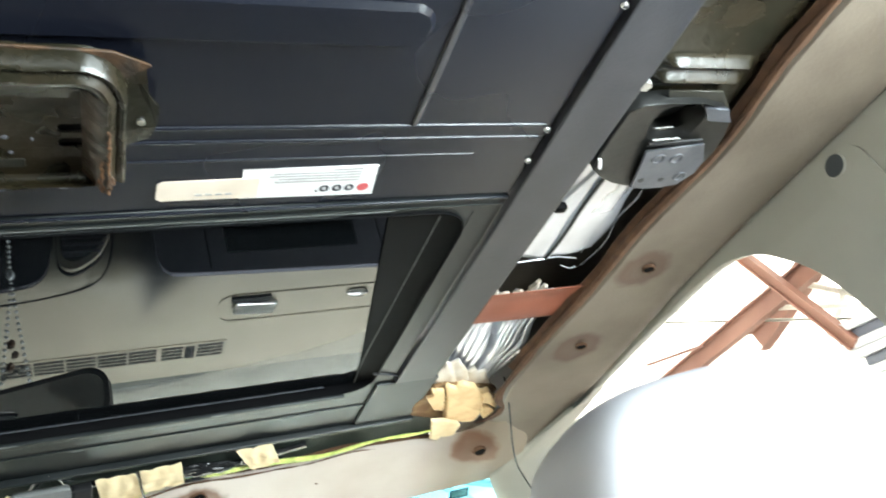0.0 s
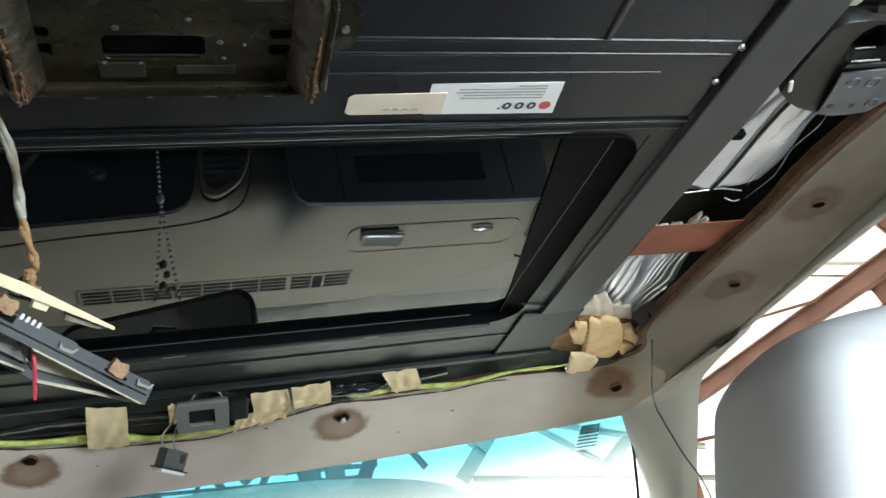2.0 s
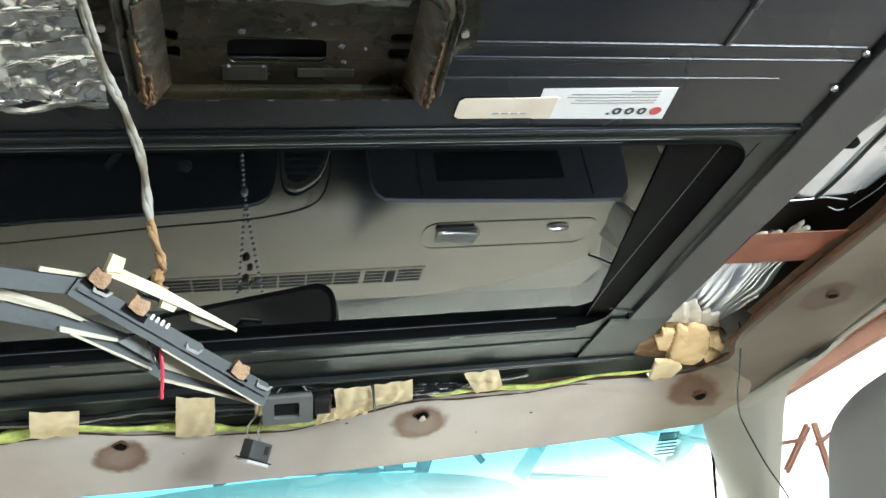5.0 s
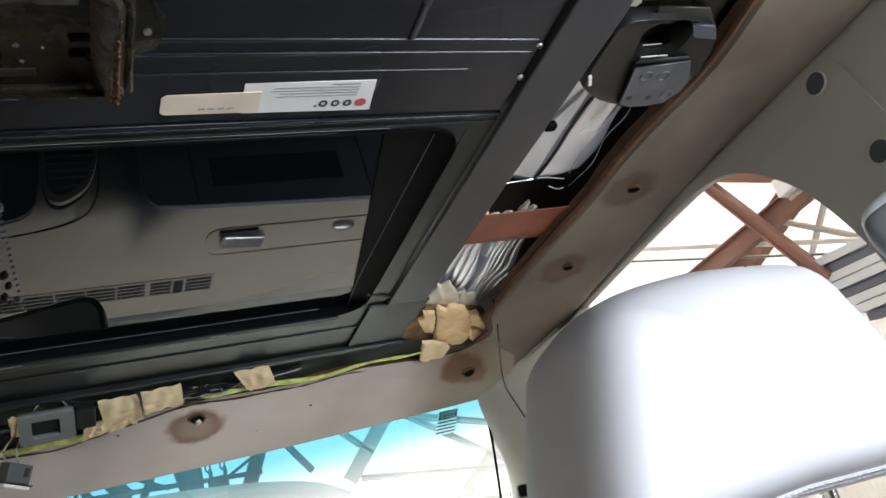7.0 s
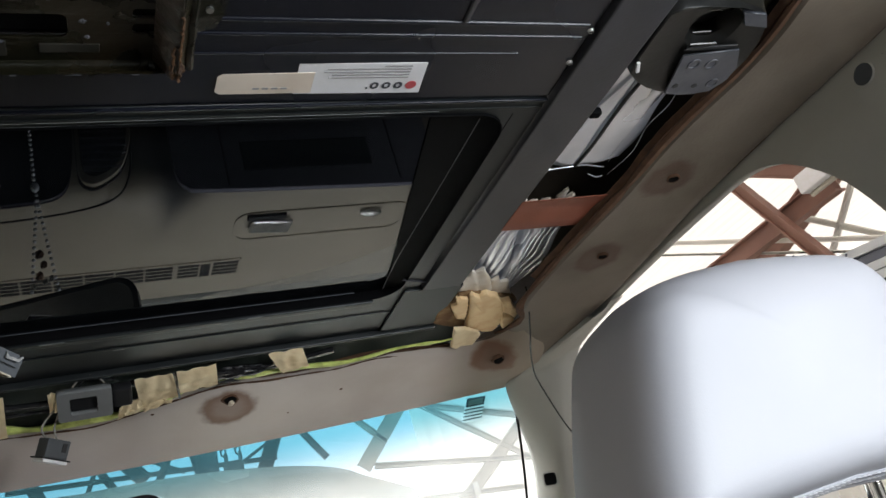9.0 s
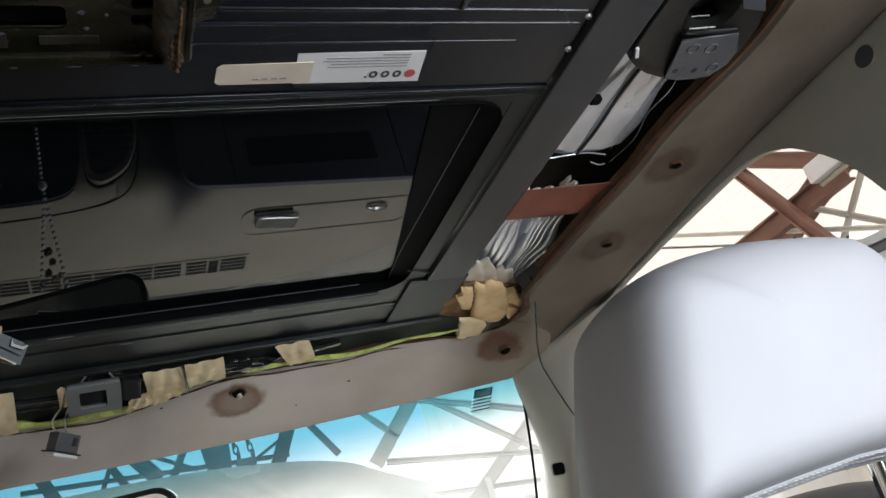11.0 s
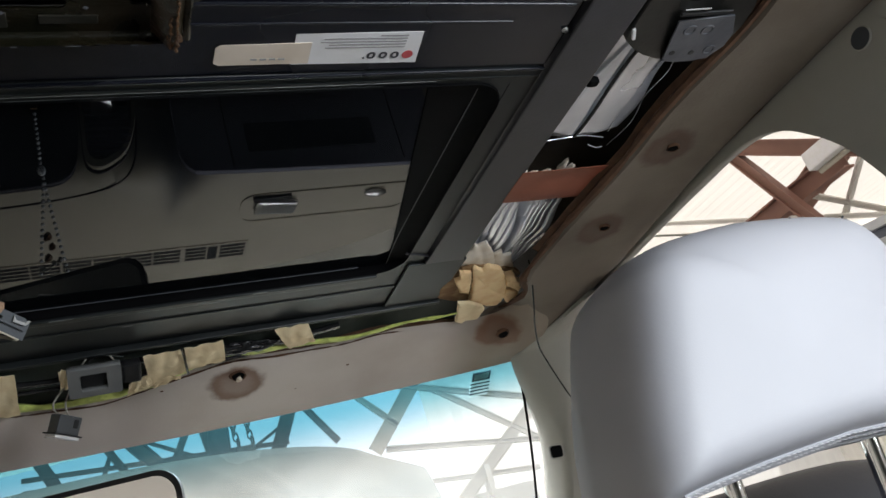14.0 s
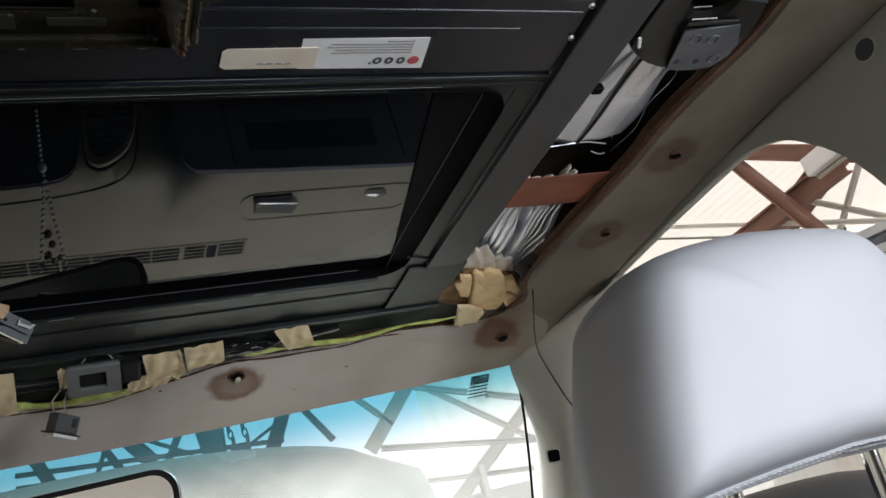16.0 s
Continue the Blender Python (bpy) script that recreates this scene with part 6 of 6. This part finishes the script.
part("stud", lump((0.550, 1.245, -0.374), (0.022, 0.010, 0.008), 4.0, rough=0.06, fine=0.15), "chrome", ledge, "bright metal stud", True)


dash.location.z -= 0.021
tag = thing("metal_tag", "small bright metal tag hanging in the dashboard vent", "tag", (0.077, 1.08, -0.51))
part("blade", thicken(grid(bmesh.new(), lambda u, v: Vector((0.0600 + 0.030 * u + 0.002 * v * u, 1.078 + 0.95 * ((0.017 - 0.012 * u) * v - (0.017 - 0.004 * u) * (1 - v)), -0.498 + 0.30 * ((0.017 - 0.012 * u) * v - (0.017 - 0.004 * u) * (1 - v)) + 0.002 * math.sin(3 * u))), 8, 8), 0.001), "chrome", tag, "", True)
part("hook", tube(bmesh.new(), [(0.072, 1.084, -0.497), (0.073, 1.092, -0.490), (0.073, 1.102, -0.494)], 0.0012, 6), "steel", tag)


# ---- rear view mirror with rosary ----
mir = thing("rear_view_mirror", "black framed rear view mirror on the windscreen", "mirror", (-0.03, 1.0, -0.1))
mm = Matrix.Translation((-0.030, 1.005, -0.129)) @ Matrix.Rotation(radians(-15), 4, "Z") @ Matrix.Rotation(radians(2), 4, "Y") @ Matrix.Rotation(radians(8), 4, "X")
shape = rounded(-0.128, 0.128, -0.039, 0.039, 0.028, 6)
inner_shape = rounded(-0.121, 0.121, -0.033, 0.033, 0.024, 6)
bm = loft(bmesh.new(), [[mm @ Vector((u, -0.012, v)) for u, v in inner_shape], [mm @ Vector((u, -0.014, v)) for u, v in shape], [mm @ Vector((u, 0.0, v)) for u, v in shape], [mm @ Vector((u * 0.93, 0.020, v * 0.88)) for u, v in shape]], close=True)
bm.faces.new(list(bm.verts)[-len(shape):])
part("shell", bm, "black", mir, "", True)
part("mirror_glass", plate(inner_shape, [], 0.002, lambda u, v, w: mm @ Vector((u, -0.011 + w, v))), "chrome", mir, "silvered mirror glass")
part("stem", tube(bmesh.new(), [mm @ Vector((0, 0.018, 0.01)), Vector((-0.025, 1.055, -0.085)), Vector((-0.022, 1.085, -0.100))], 0.009, 10), "black", mir)

ros = thing("rosary", "pale glass bead rosary hanging from the rear view mirror", "rosary", (-0.02, 0.99, -0.36))


def ball(c, r, st=1.0):
    b = bmesh.new()
    bmesh.ops.create_icosphere(b, subdivisions=2, radius=r)
    for v in b.verts:
        v.co = Vector((v.co.x, v.co.y, v.co.z * st)) + Vector(c)
    return b


for side in (-1, 1):
    for k in range(17):
        f = k / 16
        part("bead", ball((-0.017 + side * 0.016 * (1 - f) ** 1.1, 1.012 + 0.004 * f, -0.185 - 0.150 * f), 0.0026), "bead", ros, "", True)
part("centre_bead", ball((-0.018, 1.018, -0.349), 0.0060, 1.4), "bead", ros, "larger pale centre bead", True)
for k in range(11):
    part("bead", ball((-0.0185, 1.018, -0.362 - 0.0085 * k), 0.0027), "bead", ros, "", True)
for x, z, r in ((-0.020, -0.238, 0.0048), (-0.016, -0.222, 0.0040), (-0.022, -0.206, 0.0044)):
    part("wooden_bead", lump((x, 1.010, z), (r, r, r * 1.3), 60 * x, rough=0.3), "wood", ros, "brown wooden bead", True)
for x, z in ((-0.016, -0.196), (-0.030, -0.190), (-0.008, -0.200)):
    part("charm", lump((x, 1.008, z), (0.0030, 0.002, 0.0042), 80 * x, rough=0.4), "steel", ros, "small silvery charm", True)
part("pendant", boxed(-0.024, -0.014, 1.016, 1.020, -0.486, -0.456, 0.001), "wood", ros, "small wooden pendant")


# ---- passenger seat ----
def pillow(c, h, e1, e2, nu=40, nv=24, m=None):
    def sp(v, e):
        return math.copysign(abs(v) ** e, v)
    rings = []
    for j in range(nv + 1):
        b = -math.pi / 2 + math.pi * j / nv
        rings.append([Vector((h[0] * sp(math.cos(b), e1) * sp(math.cos(a), e2), h[1] * sp(math.cos(b), e1) * sp(math.sin(a), e2), h[2] * sp(math.sin(b), e1))) for a in (2 * math.pi * i / nu for i in range(nu))])
    m = m or Matrix.Identity(4)
    mt = Matrix.Translation(c) @ m
    bm = loft(bmesh.new(), [[mt @ p for p in r] for r in rings], close=True)
    bmesh.ops.remove_doubles(bm, verts=bm.verts, dist=1e-5)
    return bm


seat = thing("passenger_seat", "light grey leather front passenger seat with a broad headrest", "car seat", (0.39, 0.5, -1.25))
right_half = smoothed([(0.0, -0.322, 0), (0.10, -0.325, 0), (0.180, -0.326, 0), (0.203, -0.308, 0), (0.192, -0.270, 0), (0.173, -0.231, 0), (0.158, -0.205, 0), (0.150, -0.189, 0), (0.135, -0.175, 0), (0.112, -0.167, 0), (0.06, -0.162, 0), (0.0, -0.160, 0)], 5)
left_half = smoothed([(0.0, -0.322, 0), (0.08, -0.325, 0), (0.140, -0.329, 0), (0.172, -0.333, 0), (0.183, -0.330, 0), (0.181, -0.314, 0), (0.175, -0.291, 0), (0.167, -0.268, 0), (0.157, -0.244, 0), (0.146, -0.219, 0), (0.134, -0.197, 0), (0.112, -0.180, 0), (0.084, -0.170, 0), (0.05, -0.164, 0), (0.0, -0.160, 0)], 5)
outline = [(p.x * 0.81, p.y) for p in right_half] + [(-p.x * 0.865, p.y) for p in left_half[-2:0:-1]]
outline = [(x, z - 0.005 * max(0.0, (z + 0.32) / 0.16)) for x, z in outline]
HX, HZ = 0.415, -0.240


def smooth01(v):
    v = min(1.0, max(0.0, v))
    return v * v * (3 - 2 * v)


def head_ring(k, back=None):
    """One ring of the headrest: a soft front panel, a tight roll at the foot and a side bolster that turns away."""
    out = []
    for x, z in outline:
        q = 3.8 + 10.0 * max(smooth01((HZ - 0.02 - z) / 0.06), smooth01((-x - 0.08) / 0.05))
        px, pz = x * k, HZ + (z - HZ) * k
        t = max(0.0, -px - 0.083 - 0.40 * (-0.215 - pz))
        turn = 9.2 * t * t if t < 0.036 else 0.0119 + 0.66 * (t - 0.036)
        y = 0.2965 + 0.0535 * (1 - math.sqrt(max(0.0, 1 - k ** q))) if back is None else back
        out.append(Vector((HX + px, y + turn, pz)))
    return out


rings = [head_ring(k) for k in (0.02, 0.1, 0.2, 0.3, 0.4, 0.5, 0.58, 0.66, 0.73, 0.79, 0.84, 0.88, 0.915, 0.945, 0.968, 0.985, 0.995, 1.0)] + [head_ring(k, y) for y, k in ((0.370, 0.985), (0.388, 0.92), (0.400, 0.80))]
bm = loft(bmesh.new(), rings, close=True)
bm.verts.ensure_lookup_table()
n = len(outline)
bm.faces.new([bm.verts[i] for i in range(n)]), bm.faces.new([bm.verts[len(bm.verts) - n + i] for i in range(n)])
hr = part("headrest", bm, "vinyl", seat, "light grey leather headrest", True)
for k in (0.966, 0.984, 0.997):
    low = sorted((p for p, (x, z) in zip(head_ring(k), outline) if z < -0.3195 and -0.135 < x < 0.125), key=lambda p: p.x)
    part("piping", tube(bmesh.new(), [p + Vector((0, -0.0004, -0.0006)) for p in low], 0.0012, 6), "vinyl", hr, "stitched piping", True)
    for a, b in zip(low, low[1:]):
        for f in range(max(1, int((b - a).length / 0.0042))):
            q = a + (b - a) * ((f + 0.5) * 0.0042 / max(0.0042, (b - a).length))
            if k < 0.99:
                part("stitch", tube(bmesh.new(), [q + Vector((-0.0013, -0.0010, -0.0012)), q + Vector((0.0013, -0.0010, -0.0018))], 0.0004, 5), "white", hr, "pale stitch")
for x, z in ((0.452, -0.176), (0.500, -0.180)):
    part("dimple", disc(bmesh.new(), None, 0.0012, 0.0004, 8, Matrix.Translation((x, 0.3165, z)) @ Matrix.Rotation(radians(-50), 4, "X")), "vinyl_dark", hr, "tiny worn mark")
for dx in (-0.06, 0.06):
    part("headrest_post", tube(bmesh.new(), [(0.415 + dx, 0.362, -0.32), (0.415 + dx, 0.375, -0.43)], 0.006, 10), "chrome", seat, "", True)
part("backrest", pillow((0.405, 0.445, -0.650), (0.245, 0.085, 0.325), 0.35, 0.4, 48, 30, Matrix.Rotation(radians(-12), 4, "X")), "vinyl_dark", seat, "dark grey leather backrest", True)
part("cushion", pillow((0.393, 0.72, -1.02), (0.25, 0.26, 0.09), 0.4, 0.4, 40, 20), "vinyl_dark", seat, "", True)
part("base", boxed(0.20, 0.58, 0.50, 0.92, -1.25, -1.06, 0.02), "black", seat)

# ---- seat belt and pillar caps ----
belt = thing("seat_belt", "black webbing seat belt on a light grey shoulder guide", "seat belt", (0.6, 0.32, -0.4))
part("guide_cap", pillow((0.587, 0.289, -0.170), (0.024, 0.013, 0.028), 0.6, 0.55, 28, 18, Matrix.Rotation(radians(-48), 4, "Z") @ Matrix.Rotation(radians(-14), 4, "Y")), "belt_cap", belt, "light grey shoulder guide", True)
part("guide_rim", pillow((0.592, 0.287, -0.166), (0.028, 0.013, 0.031), 0.6, 0.55, 28, 18, Matrix.Rotation(radians(-48), 4, "Z") @ Matrix.Rotation(radians(-14), 4, "Y")), "siding", belt, "pale rim of the shoulder guide", True)
wdir = Vector((0.66, -0.75, 0.0))
path = smoothed([(0.588, 0.288, -0.193), (0.590, 0.293, -0.215), (0.594, 0.303, -0.28), (0.606, 0.325, -0.42), (0.64, 0.35, -0.80)], 6)
bm = loft(bmesh.new(), [[p + wdir * s for s in (-0.0235, -0.02, 0, 0.02, 0.0235)] for p in path])
part("webbing", thicken(bm, 0.0014), "belt", belt)
bm = loft(bmesh.new(), [[p + wdir * s + Vector((-0.001, -0.001, 0)) for s in (0.0195, 0.021)] for p in path])
part("edge_stripe", thicken(bm, 0.0003), "belt_cap", belt, "pale edge thread")
belt.location.z -= 0.010
wall_r = bpy.data.objects["side_wall_right"]
for y, z in ((0.304, -0.031), (0.292, -0.108)):
    m = Matrix.Translation((wall_x(z) - 0.003, y, z)) @ Vector((-1, 0, 0.12)).to_track_quat("-Z", "Y").to_matrix().to_4x4()
    hole = part("screw_cap", disc(bmesh.new(), None, 0.0105, 0.0012, 20, m, 0.92), "pillar", wall_r)
    part("cap_hole", disc(bmesh.new(), None, 0.0092, 0.0016, 20, m), "console", hole, "dark screw hole")
part("adjuster_cover", plate(rounded(-0.019, 0.021, -0.064, 0.064, 0.018, 6), [], 0.003, lambda u, v, w: Vector((wall_x(-0.085 + v) - 0.001 + w, 0.291 + u + 0.12 * v, -0.085 + v))), "pillar", wall_r)
